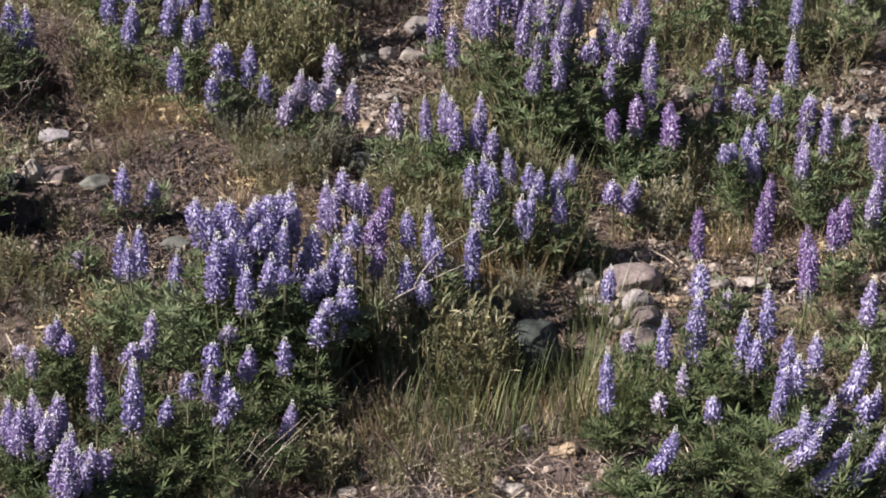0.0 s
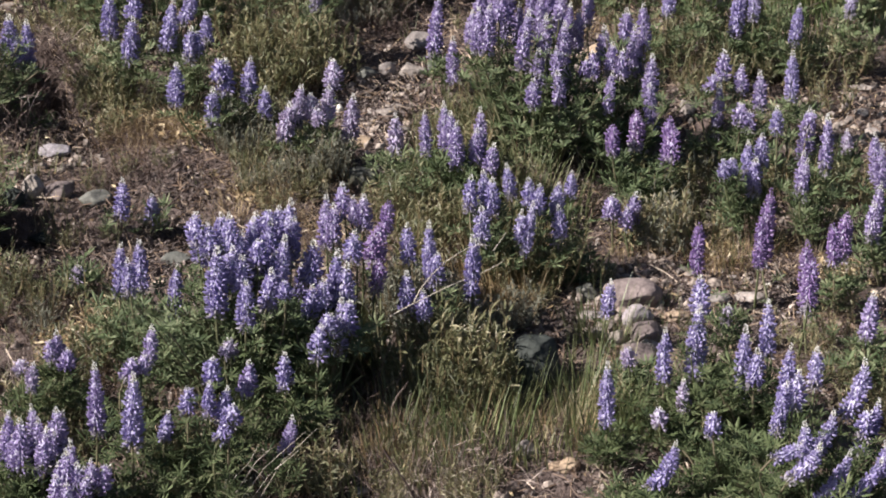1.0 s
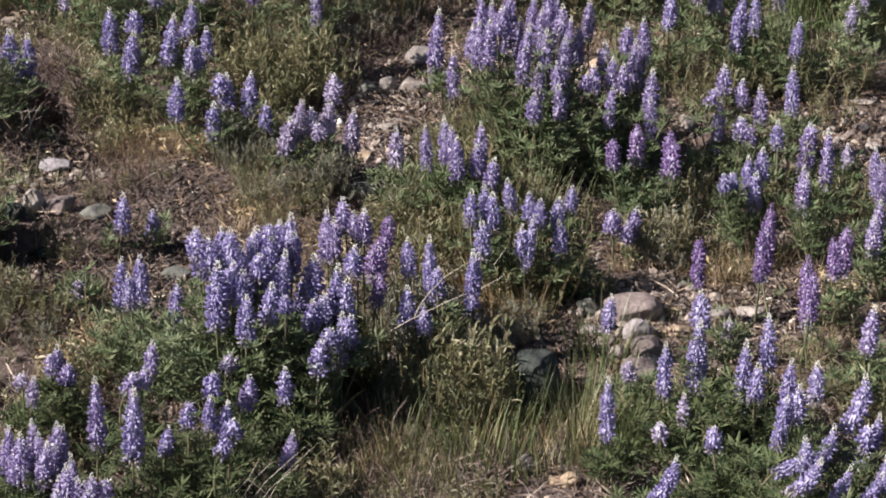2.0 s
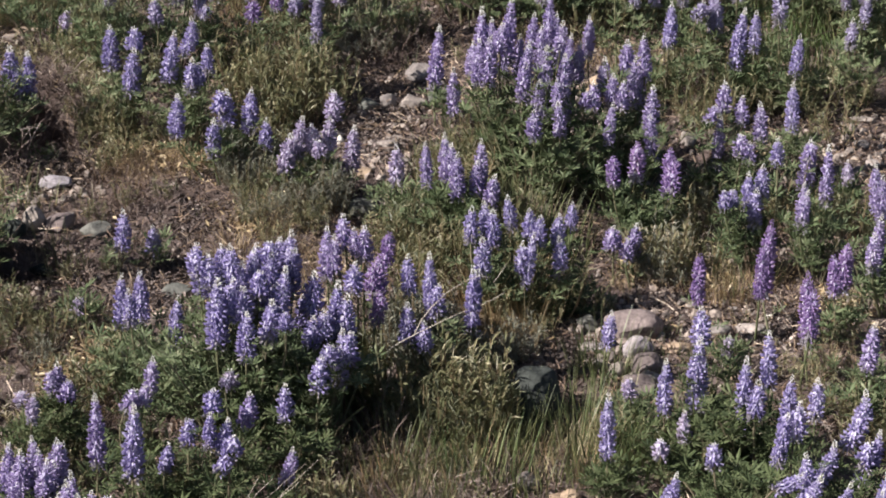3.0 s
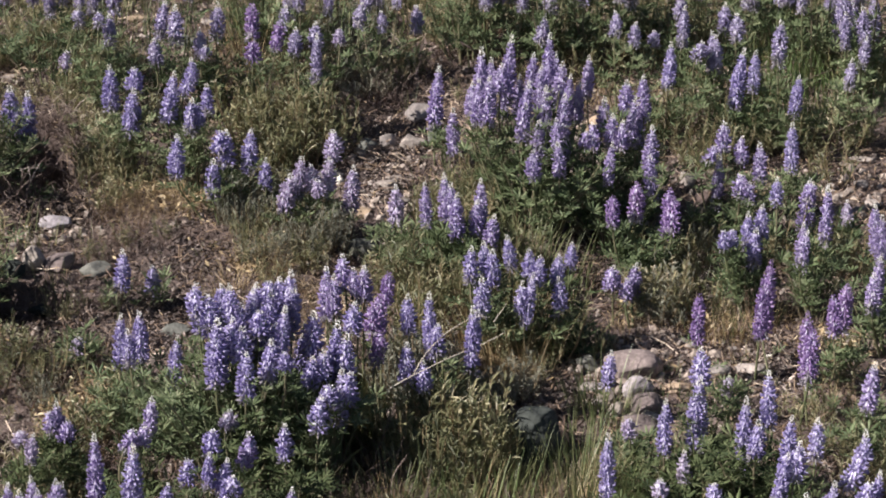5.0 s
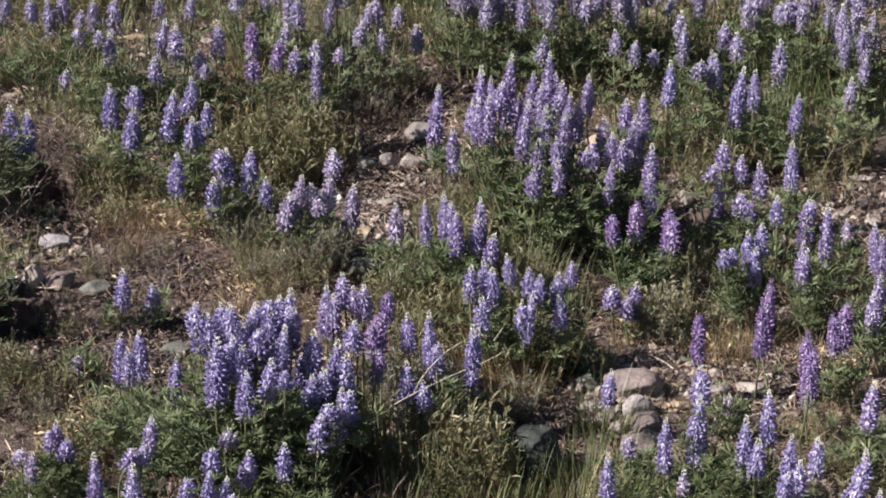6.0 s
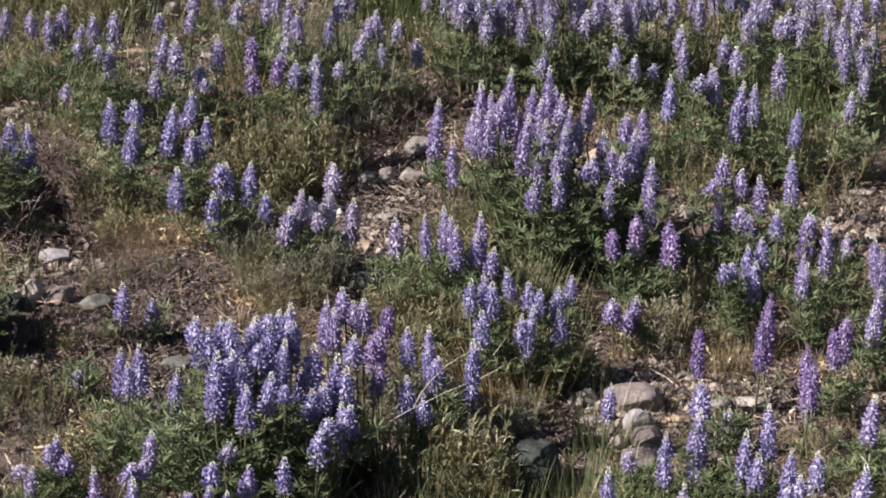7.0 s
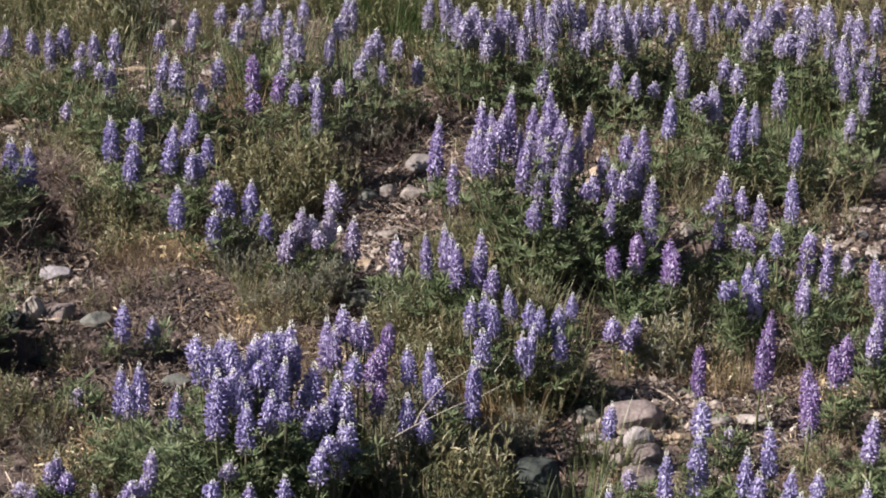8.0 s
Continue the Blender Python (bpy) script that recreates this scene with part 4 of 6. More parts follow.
stone(-0.959, 5.863, 0.027, 0.023, 0.015, -15, "light")
stone(-0.944, 5.911, 0.041, 0.021, 0.013, -31, "light")
boulder(-0.948, 5.640, 0.052, 0.048, 0.062, 3, "light", 2.2, 5)
stone(-0.885, 5.643, 0.070, 0.058, 0.040, 37, "boulder")
stone(-0.802, 5.625, 0.064, 0.080, 0.034, -23, "slate")
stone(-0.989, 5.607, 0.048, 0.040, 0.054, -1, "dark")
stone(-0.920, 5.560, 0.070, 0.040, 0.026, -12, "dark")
stone(-0.590, 5.330, 0.065, 0.052, 0.030, 24, "slate")
stone(-0.824, 5.331, 0.033, 0.021, 0.012, 25, "light")
stone(0.078, 5.138, 0.036, 0.028, 0.017, -40, "light")
stone(0.092, 5.109, 0.027, 0.020, 0.012, -31, "light")
stone(0.600, 6.045, 0.039, 0.033, 0.042, -12, "grey")
stone(0.621, 5.979, 0.061, 0.040, 0.023, 39, "tan")
stone(0.399, 6.368, 0.061, 0.052, 0.064, -5, "tan")
stone(0.353, 6.313, 0.038, 0.032, 0.025, 39, "light")
stone(0.880, 6.035, 0.048, 0.036, 0.021, -38, "light")
stone(1.054, 6.189, 0.063, 0.028, 0.016, -36, "light")
stone(1.027, 6.073, 0.042, 0.035, 0.020, -39, "grey")
stone(1.048, 5.973, 0.042, 0.029, 0.017, 21, "grey")
stone(1.004, 5.913, 0.036, 0.025, 0.015, -22, "light")
stone(0.974, 6.012, 0.034, 0.022, 0.013, -13, "light")
stone(1.008, 6.160, 0.029, 0.022, 0.013, 6, "grey")
stone(0.531, 5.319, 0.033, 0.021, 0.012, -9, "grey")
stone(0.440, 5.335, 0.028, 0.018, 0.010, 4, "light")
stone(0.407, 5.286, 0.025, 0.018, 0.010, -2, "light")
stone(0.744, 5.190, 0.027, 0.016, 0.009, 9, "light")
stone(0.640, 5.280, 0.032, 0.021, 0.012, 40, "grey")
stone(0.583, 5.171, 0.074, 0.038, 0.022, 37, "grey")
stone(0.468, 5.308, 0.017, 0.013, 0.008, 11, "light")
stone(0.511, 5.377, 0.020, 0.015, 0.009, -36, "grey")
stone(-0.785, 7.373, 0.047, 0.040, 0.055, -18, "light")
stone(-0.847, 7.425, 0.057, 0.048, 0.028, 12, "grey")
stone(-0.852, 7.070, 0.071, 0.038, 0.022, 23, "tan")
stone(-0.828, 6.943, 0.054, 0.029, 0.017, -32, "light")
stone(-1.012, 7.129, 0.097, 0.076, 0.044, 25, "grey")
stone(-0.659, 7.043, 0.048, 0.037, 0.022, 25, "grey")
stone(-0.716, 6.909, 0.082, 0.061, 0.036, -2, "slate")
stone(-1.152, 6.690, 0.052, 0.028, 0.016, 31, "light")
stone(-0.077, 6.999, 0.041, 0.025, 0.014, -4, "tan")
stone(-0.765, 5.006, 0.031, 0.022, 0.013, -14, "light")
stone(-0.787, 5.068, 0.041, 0.019, 0.011, 15, "light")
stone(-0.960, 5.398, 0.038, 0.023, 0.014, 1, "grey")
stone(0.802, 4.950, 0.031, 0.022, 0.013, -18, "light")
stone(-0.278, 5.290, 0.020, 0.015, 0.008, -13, "tan")
stone(-0.205, 6.258, 0.026, 0.017, 0.010, -38, "light")
stone(-0.097, 6.164, 0.021, 0.015, 0.009, 21, "light")
stone(-0.163, 5.980, 0.019, 0.014, 0.008, 15, "light")
stone(-0.222, 5.863, 0.016, 0.012, 0.007, -5, "light")
stone(-0.899, 5.776, 0.022, 0.016, 0.009, 2, "light")
stone(-0.850, 5.805, 0.019, 0.014, 0.008, 12, "grey")
stone(-0.117, 6.097, 0.036, 0.024, 0.014, 40, "light")
stone(-0.170, 6.073, 0.031, 0.022, 0.013, 12, "grey")
stone(-0.095, 5.961, 0.033, 0.023, 0.013, 1, "grey")
stone(-0.220, 6.022, 0.028, 0.020, 0.012, 39, "light")
stone(-0.126, 5.832, 0.027, 0.018, 0.010, -14, "tan")
stone(-0.281, 5.993, 0.025, 0.018, 0.010, -8, "light")
stone(0.563, 5.252, 0.027, 0.018, 0.010, -5, "grey")
stone(0.674, 5.253, 0.022, 0.015, 0.008, 25, "light")
stone(0.691, 5.180, 0.032, 0.019, 0.011, -29, "grey")
stone(0.597, 5.088, 0.024, 0.016, 0.009, -37, "light")
stone(0.489, 5.253, 0.020, 0.015, 0.008, 11, "light")
stone(0.786, 5.254, 0.020, 0.013, 0.008, -7, "light")
stone(-0.994, 5.787, 0.033, 0.023, 0.013, 37, "grey")
stone(-0.879, 5.717, 0.029, 0.023, 0.013, -4, "light")
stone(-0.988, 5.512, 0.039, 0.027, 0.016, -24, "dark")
stone(-1.010, 6.150, 0.030, 0.022, 0.014, 20, "white")
stone(-0.965, 6.120, 0.024, 0.018, 0.012, -15, "light")
stone(-1.040, 6.190, 0.022, 0.018, 0.012, 35, "white")
stone(-0.709, 5.254, 0.017, 0.013, 0.008, 38, "light")


# ---- weeds and grasses ----
def weed_meshes(seed):
    """A low leafy weed: many thin stalks with small narrow leaves."""
    rnd = random.Random(seed)
    sv, sf, lv, lf = [], [], [], []
    for _ in range(13):
        a, r = rnd.random() * 6.28, rnd.uniform(0.005, 0.075)
        high = rnd.uniform(0.03, 0.135)
        path = arc(Vector((math.cos(a) * r * 0.3, math.sin(a) * r * 0.3, -0.006)), Vector((math.cos(a) * r, math.sin(a) * r, high)), Vector((math.cos(a), math.sin(a), 0)) * 0.012, 4)
        vs, fs = tube(path, 0.0012, 0.0006, 3)
        sf += [tuple(i + len(sv) for i in f) for f in fs]
        sv += vs
        for i in range(15):
            u = 0.25 + 0.75 * i / 14
            k = min(int(u * 3), 2)
            p = path[k].lerp(path[k + 1], u * 3 - k)
            b = rnd.random() * 6.28
            d = Vector((math.cos(b), math.sin(b), rnd.uniform(0.2, 2.2))).normalized()
            side = d.cross(Vector((0, 0, 1))).normalized()
            ln, wd = rnd.uniform(0.014, 0.030), rnd.uniform(0.0012, 0.0024)
            n = len(lv)
            up = side.cross(d) * wd * 0.5
            lv += [p, p + d * ln * 0.55 + side * wd + up, p + d * ln * 0.55 - side * wd + up, p + d * ln - Vector((0, 0, 0.002))]
            lf += [(n, n + 1, n + 3), (n, n + 3, n + 2)]
    return build("stalks", sv, sf, [WEED_STEM]), build("foliage", lv, lf, [WEED])


def tuft_mesh(seed, mat, count, low, high, droop, wide):
    """A tuft of narrow, bending blades."""
    rnd = random.Random(seed)
    vs, fs = [], []
    for _ in range(count):
        a, r = rnd.random() * 6.28, 0.07 * math.sqrt(rnd.random())
        ln = rnd.uniform(low, high)
        out = Vector((math.cos(a), math.sin(a), 0))
        lean, bend = rnd.uniform(0.05, 0.30), rnd.uniform(0.1, 1.0) * droop
        side = Vector((-math.sin(a), math.cos(a), 0)) * wide * rnd.uniform(0.6, 1.2)
        p = out * r
        b = len(vs)
        for i in range(5):
            u = i / 4
            c = p + out * ln * (lean * u + bend * u * u) + Vector((0, 0, ln * (u - 0.45 * bend * u * u) - 0.005))
            half = side * (1 - u * 0.92)
            vs += [c + half, c - half]
        fs += [(b + 2 * i, b + 2 * i + 1, b + 2 * i + 3, b + 2 * i + 2) for i in range(4)]
    return build("blades", vs, fs, [mat])


WEEDS = [weed_meshes(s) for s in range(6)]
TUFTS = [tuft_mesh(s, GRASS, 13, 0.04, 0.150, 0.25, 0.0019) for s in range(4)]
DRIES = [tuft_mesh(s + 20, STRAW, 30, 0.04, 0.13, 0.8, 0.0011) for s in range(4)]


def twig_mesh(seed):
    """A dead, branching tangle of thin stalks."""
    rnd = random.Random(seed)
    vs, fs = [], []

    def add(path, r0, r1):
        v, f = tube(path, r0, r1, 3)
        fs.extend(tuple(i + len(vs) for i in q) for q in f)
        vs.extend(v)

    for _ in range(11):
        a = rnd.random() * 6.28
        out = Vector((math.cos(a), math.sin(a), 0))
        root = Vector((rnd.uniform(-0.05, 0.05), rnd.uniform(-0.05, 0.05), -0.005))
        ln = rnd.uniform(0.04, 0.12)
        end = root + out * ln * rnd.uniform(0.3, 1.0) + Vector((0, 0, ln * rnd.uniform(0.1, 0.8)))
        path = arc(root, end, Vector((rnd.uniform(-1, 1), rnd.uniform(-1, 1), rnd.uniform(0, 1))) * ln * 0.15, 5)
        add(path, 0.0011, 0.0005)
        for _ in range(3):
            p = path[rnd.randrange(1, 5)]
            tip = p + Vector((rnd.uniform(-1, 1), rnd.uniform(-1, 1), rnd.uniform(-0.2, 1))) * ln * 0.35
            add(arc(p, tip, Vector((0, 0, 0.004)), 3), 0.0008, 0.0004)
    return build("twigs", vs, fs, [TWIG])


DEAD = [twig_mesh(s) for s in range(5)]
SCATTER_RND = random.Random(11)
HEAPS = {"stalks": ([], []), "foliage": ([], []), "grass": ([], []), "dry": ([], []), "twig": ([], []), "sage": ([], []), "gold": ([], []), "vivid": ([], [])}


def heap(kind, me, m):
    """Adds a copy of a mesh to the joined growth of its kind."""
    co = np.empty(len(me.vertices) * 3)
    me.vertices.foreach_get("co", co)
    turn = np.array(m)
    vs, fs = HEAPS[kind]
    base = sum(len(v) for v in vs)
    vs.append(co.reshape(-1, 3) @ turn[:3, :3].T + turn[:3, 3])
    fs.extend(tuple(i + base for i in f.vertices) for f in me.polygons)


BARE = [(-0.60, 5.64, 0.13, 0.13), (0.67, 5.17, 0.17, 0.13), (-0.94, 5.91, 0.09, 0.10), (-0.14, 6.18, 0.10, 0.33), (-0.61, 5.36, 0.07, 0.10), (-0.86, 5.30, 0.11, 0.07), (0.195, 4.785, 0.055, 0.028), (0.23, 5.07, 0.05, 0.07)]


def grow(kind, px, py, s):
    rnd = SCATTER_RND
    if math.hypot((px - PIT[0]) / PIT[2], (py - PIT[1]) / PIT[3]) < 1:
        return
    if any(math.hypot((px - x) / rx, (py - y) / ry) < 1 for x, y, rx, ry in BARE):
        if rnd.random() < 0.55:
            return
        s *= 0.45
    if kind != "grass" and any(abs(px - x) < r + 0.02 and -0.15 < py - y < 0.04 for x, y, r in STONE_SPOTS if r > 0.012):
        return
    m = Matrix.Translation((px, py, ground_z(px, py))) @ Matrix.Rotation(rnd.random() * 6.28, 4, "Z") @ Matrix.Diagonal((s, s, s, 1))
    if kind == "weed":
        stalks, foliage = WEEDS[rnd.randrange(6)]
        heap("stalks", stalks, m)
        heap("foliage", foliage, m)
    elif kind == "sage":
        stalks, foliage = WEEDS[rnd.randrange(6)]
        heap("stalks", stalks, m)
        heap("sage", foliage, m)
    elif kind == "grass":
        heap("grass", TUFTS[rnd.randrange(4)], m)
    elif kind == "vivid":
        heap("vivid", TUFTS[rnd.randrange(4)], m)
    elif kind == "gilt":
        heap("gold", TUFTS[rnd.randrange(4)], m)
    elif kind == "gold":
        heap("gold", DRIES[rnd.randrange(4)], m)
    elif kind == "twig":
        heap("twig", DEAD[rnd.randrange(5)], m)
    else:
        heap("dry", DRIES[rnd.randrange(4)], m)


def patch(kind, x, y, rx, ry, count, size):
    rnd = SCATTER_RND
    for _ in range(count):
        a, r = rnd.random() * 6.28, math.sqrt(rnd.random())
        grow(kind, x + math.cos(a) * r * rx, y + math.sin(a) * r * ry, size * rnd.uniform(0.7, 1.2))


patch("weed", -0.40, 6.25, 0.12, 0.18, 20, 1.25)
patch("weed", -0.83, 6.12, 0.08, 0.25, 9, 1.00)
patch("weed", -0.03, 5.41, 0.10, 0.15, 14, 1.10)
patch("weed", 0.02, 4.79, 0.09, 0.08, 14, 1.10)
patch("weed", -0.30, 5.71, 0.11, 0.14, 4, 0.80)
patch("weed", 0.57, 6.17, 0.13, 0.22, 13, 1.00)
patch("weed", 0.77, 6.20, 0.13, 0.19, 9, 1.00)
patch("weed", 0.99, 6.20, 0.11, 0.16, 8, 1.00)
patch("weed", 0.61, 5.59, 0.12, 0.13, 9, 1.00)
patch("weed", 0.47, 5.47, 0.08, 0.09, 6, 1.00)
patch("weed", 0.89, 5.59, 0.12, 0.13, 9, 1.00)
patch("weed", 0.83, 4.87, 0.09, 0.13, 5, 0.80)
patch("weed", 0.44, 4.63, 0.13, 0.14, 7, 0.80)
patch("weed", 0.57, 4.83, 0.07, 0.08, 3, 0.80)
patch("weed", -0.82, 4.69, 0.09, 0.14, 8, 1.00)
patch("weed", -0.47, 4.45, 0.13, 0.09, 6, 0.80)
patch("weed", -0.90, 5.12, 0.06, 0.12, 6, 1.00)
patch("weed", -0.47, 5.74, 0.09, 0.11, 4, 0.80)
patch("weed", -0.38, 5.58, 0.08, 0.09, 3, 0.80)
patch("weed", -0.75, 4.96, 0.08, 0.09, 4, 1.00)
patch("weed", 0.86, 4.71, 0.05, 0.10, 5, 1.00)
patch("weed", -0.11, 5.58, 0.06, 0.09, 6, 1.00)
patch("weed", -1.02, 6.57, 0.22, 0.17, 11, 1.00)
patch("weed", -1.14, 7.01, 0.14, 0.20, 11, 1.00)
patch("weed", -0.93, 6.82, 0.15, 0.15, 9, 1.00)
patch("weed", -0.34, 6.75, 0.18, 0.26, 7, 0.80)
patch("dry", -0.22, 6.66, 0.14, 0.14, 14, 0.80)
patch("weed", -0.21, 6.99, 0.16, 0.17, 5, 0.80)
patch("sage", -0.22, 6.95, 0.12, 0.14, 12, 0.90)
patch("twig", -0.10, 6.75, 0.12, 0.16, 26, 1.00)
patch("weed", -0.12, 7.38, 0.21, 0.19, 22, 1.10)
patch("weed", 0.09, 7.01, 0.16, 0.18, 13, 1.00)
patch("weed", 0.45, 6.82, 0.15, 0.21, 14, 1.00)
patch("weed", 0.63, 6.73, 0.15, 0.20, 11, 1.00)
patch("weed", 0.71, 6.99, 0.16, 0.17, 13, 1.00)
patch("weed", 0.98, 6.86, 0.15, 0.21, 13, 1.00)
patch("weed", 0.93, 7.11, 0.16, 0.18, 13, 1.00)
patch("weed", 1.16, 6.84, 0.08, 0.26, 7, 1.00)
patch("weed", 0.51, 7.32, 0.49, 0.17, 24, 1.00)
patch("weed", -0.79, 7.36, 0.41, 0.17, 8, 1.00)
patch("weed", 1.08, 7.32, 0.20, 0.17, 12, 1.00)
patch("weed", 0.00, 7.66, 1.40, 0.26, 90, 1.15)
patch("grass", 0.00, 7.70, 1.40, 0.28, 90, 1.20)
patch("vivid", -0.16, 7.47, 0.13, 0.17, 90, 1.00)
patch("weed", -1.10, 7.35, 0.26, 0.20, 22, 1.10)
patch("weed", -0.05, 7.60, 0.16, 0.15, 14, 1.00)
patch("sage", -0.87, 7.42, 0.06, 0.06, 10, 1.00)
patch("weed", -0.49, 6.53, 0.12, 0.21, 10, 1.00)
patch("weed", 0.24, 5.26, 0.06, 0.10, 5, 1.00)
patch("grass", -0.03, 4.69, 0.07, 0.09, 4, 1.00)
patch("gilt", -0.03, 4.69, 0.07, 0.09, 4, 0.80)
patch("grass", 0.10, 4.73, 0.05, 0.10, 4, 1.00)
patch("gilt", 0.10, 4.73, 0.05, 0.10, 3, 0.80)
patch("grass", 0.16, 4.61, 0.04, 0.07, 3, 1.00)
patch("gilt", 0.16, 4.61, 0.04, 0.07, 2, 0.80)
patch("grass", 0.23, 4.67, 0.09, 0.10, 6, 0.90)
patch("gilt", 0.23, 4.67, 0.09, 0.10, 6, 0.72)
patch("grass", 0.31, 4.62, 0.06, 0.09, 9, 1.00)
patch("grass", -0.07, 4.85, 0.02, 0.06, 2, 1.10)
patch("grass", -1.00, 5.76, 0.03, 0.07, 3, 1.00)
patch("grass", 0.41, 4.75, 0.06, 0.07, 6, 1.00)
patch("grass", 0.67, 5.21, 0.05, 0.07, 3, 1.00)
patch("grass", -0.00, 4.55, 0.22, 0.08, 2, 0.70)
patch("grass", -0.68, 4.92, 0.14, 0.13, 6, 0.80)
patch("grass", 0.47, 5.05, 0.07, 0.07, 3, 0.80)
patch("grass", -0.43, 4.59, 0.13, 0.12, 8, 1.00)
patch("grass", -0.85, 5.62, 0.08, 0.11, 3, 0.70)
patch("dry", -0.73, 5.90, 0.12, 0.10, 10, 0.50)
patch("dry", 0.14, 5.19, 0.06, 0.10, 8, 0.60)
patch("dry", 0.63, 5.31, 0.07, 0.10, 9, 1.00)
patch("dry", -0.39, 5.51, 0.10, 0.09, 6, 0.60)
patch("dry", -0.03, 4.55, 0.14, 0.08, 6, 0.80)
patch("dry", -0.54, 6.75, 0.05, 0.18, 10, 1.20)
patch("dry", -0.35, 4.40, 0.06, 0.06, 7, 1.00)
patch("dry", -0.03, 5.38, 0.08, 0.13, 7, 1.00)
patch("dry", -0.72, 5.59, 0.19, 0.13, 10, 0.50)
patch("dry", 0.82, 4.94, 0.07, 0.08, 5, 1.00)
patch("dry", -0.79, 5.12, 0.12, 0.12, 8, 1.00)
patch("dry", -0.20, 4.51, 0.09, 0.08, 5, 0.80)
patch("dry", 0.49, 5.24, 0.10, 0.07, 5, 0.70)
patch("dry", -0.83, 5.84, 0.08, 0.12, 6, 0.60)
patch("dry", -0.01, 7.09, 0.10, 0.16, 7, 1.00)
patch("dry", 0.18, 6.86, 0.23, 0.23, 10, 1.00)
patch("dry", 0.61, 6.43, 0.22, 0.20, 10, 1.00)
patch("dry", -0.44, 6.86, 0.31, 0.23, 10, 1.00)
patch("dry", 1.00, 6.30, 0.09, 0.16, 8, 1.00)
patch("twig", -0.70, 5.62, 0.22, 0.19, 40, 0.90)
patch("twig", -0.84, 5.24, 0.12, 0.19, 24, 0.90)
patch("twig", -1.00, 6.02, 0.10, 0.09, 14, 1.30)
patch("twig", -0.15, 6.50, 0.07, 0.17, 14, 1.00)
patch("twig", -0.21, 6.86, 0.12, 0.23, 16, 1.00)
patch("twig", -0.00, 4.49, 0.24, 0.08, 10, 0.80)
patch("twig", 0.49, 5.26, 0.11, 0.10, 12, 0.80)
patch("twig", 0.76, 5.26, 0.07, 0.10, 10, 0.80)
patch("grass", 0.04, 4.75, 0.14, 0.10, 4, 0.90)
patch("gilt", 0.04, 4.75, 0.14, 0.10, 3, 0.72)
patch("grass", -0.16, 4.59, 0.09, 0.08, 4, 0.80)
patch("gilt", -0.16, 4.59, 0.09, 0.08, 3, 0.64)
patch("grass", 0.09, 4.80, 0.06, 0.03, 4, 0.90)
patch("gilt", 0.09, 4.80, 0.06, 0.03, 3, 0.72)
patch("twig", -0.16, 4.53, 0.10, 0.10, 9, 0.80)
patch("grass", 0.20, 4.74, 0.06, 0.03, 3, 0.80)
patch("gilt", 0.20, 4.74, 0.06, 0.03, 2, 0.64)
patch("dry", -0.70, 5.70, 0.21, 0.14, 14, 0.60)
patch("weed", -0.70, 5.70, 0.21, 0.14, 6, 0.50)
patch("dry", -0.83, 5.31, 0.12, 0.17, 10, 0.60)
patch("weed", -0.83, 5.31, 0.12, 0.17, 6, 0.50)
patch("twig", -1.00, 6.09, 0.08, 0.06, 12, 1.20)
patch("weed", -0.57, 4.92, 0.07, 0.09, 5, 0.80)
patch("grass", -0.09, 4.59, 0.13, 0.08, 4, 0.90)
patch("gilt", -0.09, 4.59, 0.13, 0.08, 4, 0.72)
patch("grass", 0.13, 4.55, 0.13, 0.08, 4, 0.80)
patch("gilt", 0.13, 4.55, 0.13, 0.08, 4, 0.64)
patch("grass", 0.07, 4.67, 0.17, 0.08, 4, 1.00)
patch("gilt", 0.07, 4.67, 0.17, 0.08, 3, 0.80)
patch("twig", -0.14, 4.60, 0.12, 0.10, 10, 0.90)
patch("grass", -0.16, 4.62, 0.10, 0.08, 5, 0.80)
patch("gilt", -0.16, 4.62, 0.10, 0.08, 5, 0.64)
patch("twig", 0.10, 4.52, 0.22, 0.10, 26, 0.80)
patch("weed", -0.53, 4.55, 0.15, 0.12, 4, 0.80)
patch("grass", -0.59, 4.55, 0.18, 0.12, 8, 0.90)
patch("weed", 0.58, 7.09, 0.48, 0.24, 14, 0.80)
patch("weed", -0.30, 7.21, 0.48, 0.25, 14, 0.80)
patch("dry", -0.14, 7.21, 1.13, 0.25, 16, 0.80)
patch("grass", 0.30, 4.75, 0.07, 0.08, 10, 0.90)
patch("weed", -0.43, 6.20, 0.08, 0.16, 7, 1.20)
patch("weed", -1.11, 7.55, 0.25, 0.11, 12, 1.00)
patch("weed", -1.20, 7.13, 0.10, 0.16, 6, 1.00)
patch("twig", -0.40, 5.70, 0.18, 0.14, 14, 0.80)
patch("weed", -0.08, 4.85, 0.02, 0.04, 5, 1.10)
patch("sage", 0.48, 5.43, 0.04, 0.05, 7, 0.90)
patch("sage", -0.51, 5.87, 0.03, 0.04, 4, 0.80)
patch("sage", -0.28, 5.78, 0.06, 0.05, 6, 0.80)
patch("sage", 0.59, 5.73, 0.03, 0.10, 5, 0.80)
patch("sage", -0.37, 4.39, 0.03, 0.02, 4, 0.70)
patch("sage", -0.81, 5.05, 0.05, 0.06, 5, 0.60)
patch("sage", -0.71, 6.43, 0.09, 0.07, 4, 0.70)
patch("sage", 0.62, 5.24, 0.07, 0.05, 4, 0.50)
patch("sage", -0.24, 6.86, 0.06, 0.15, 5, 0.90)
patch("gold", -0.71, 5.93, 0.12, 0.08, 14, 0.55)
patch("gold", 0.13, 5.21, 0.05, 0.10, 14, 0.65)
patch("gold", 0.63, 5.31, 0.07, 0.09, 9, 0.90)
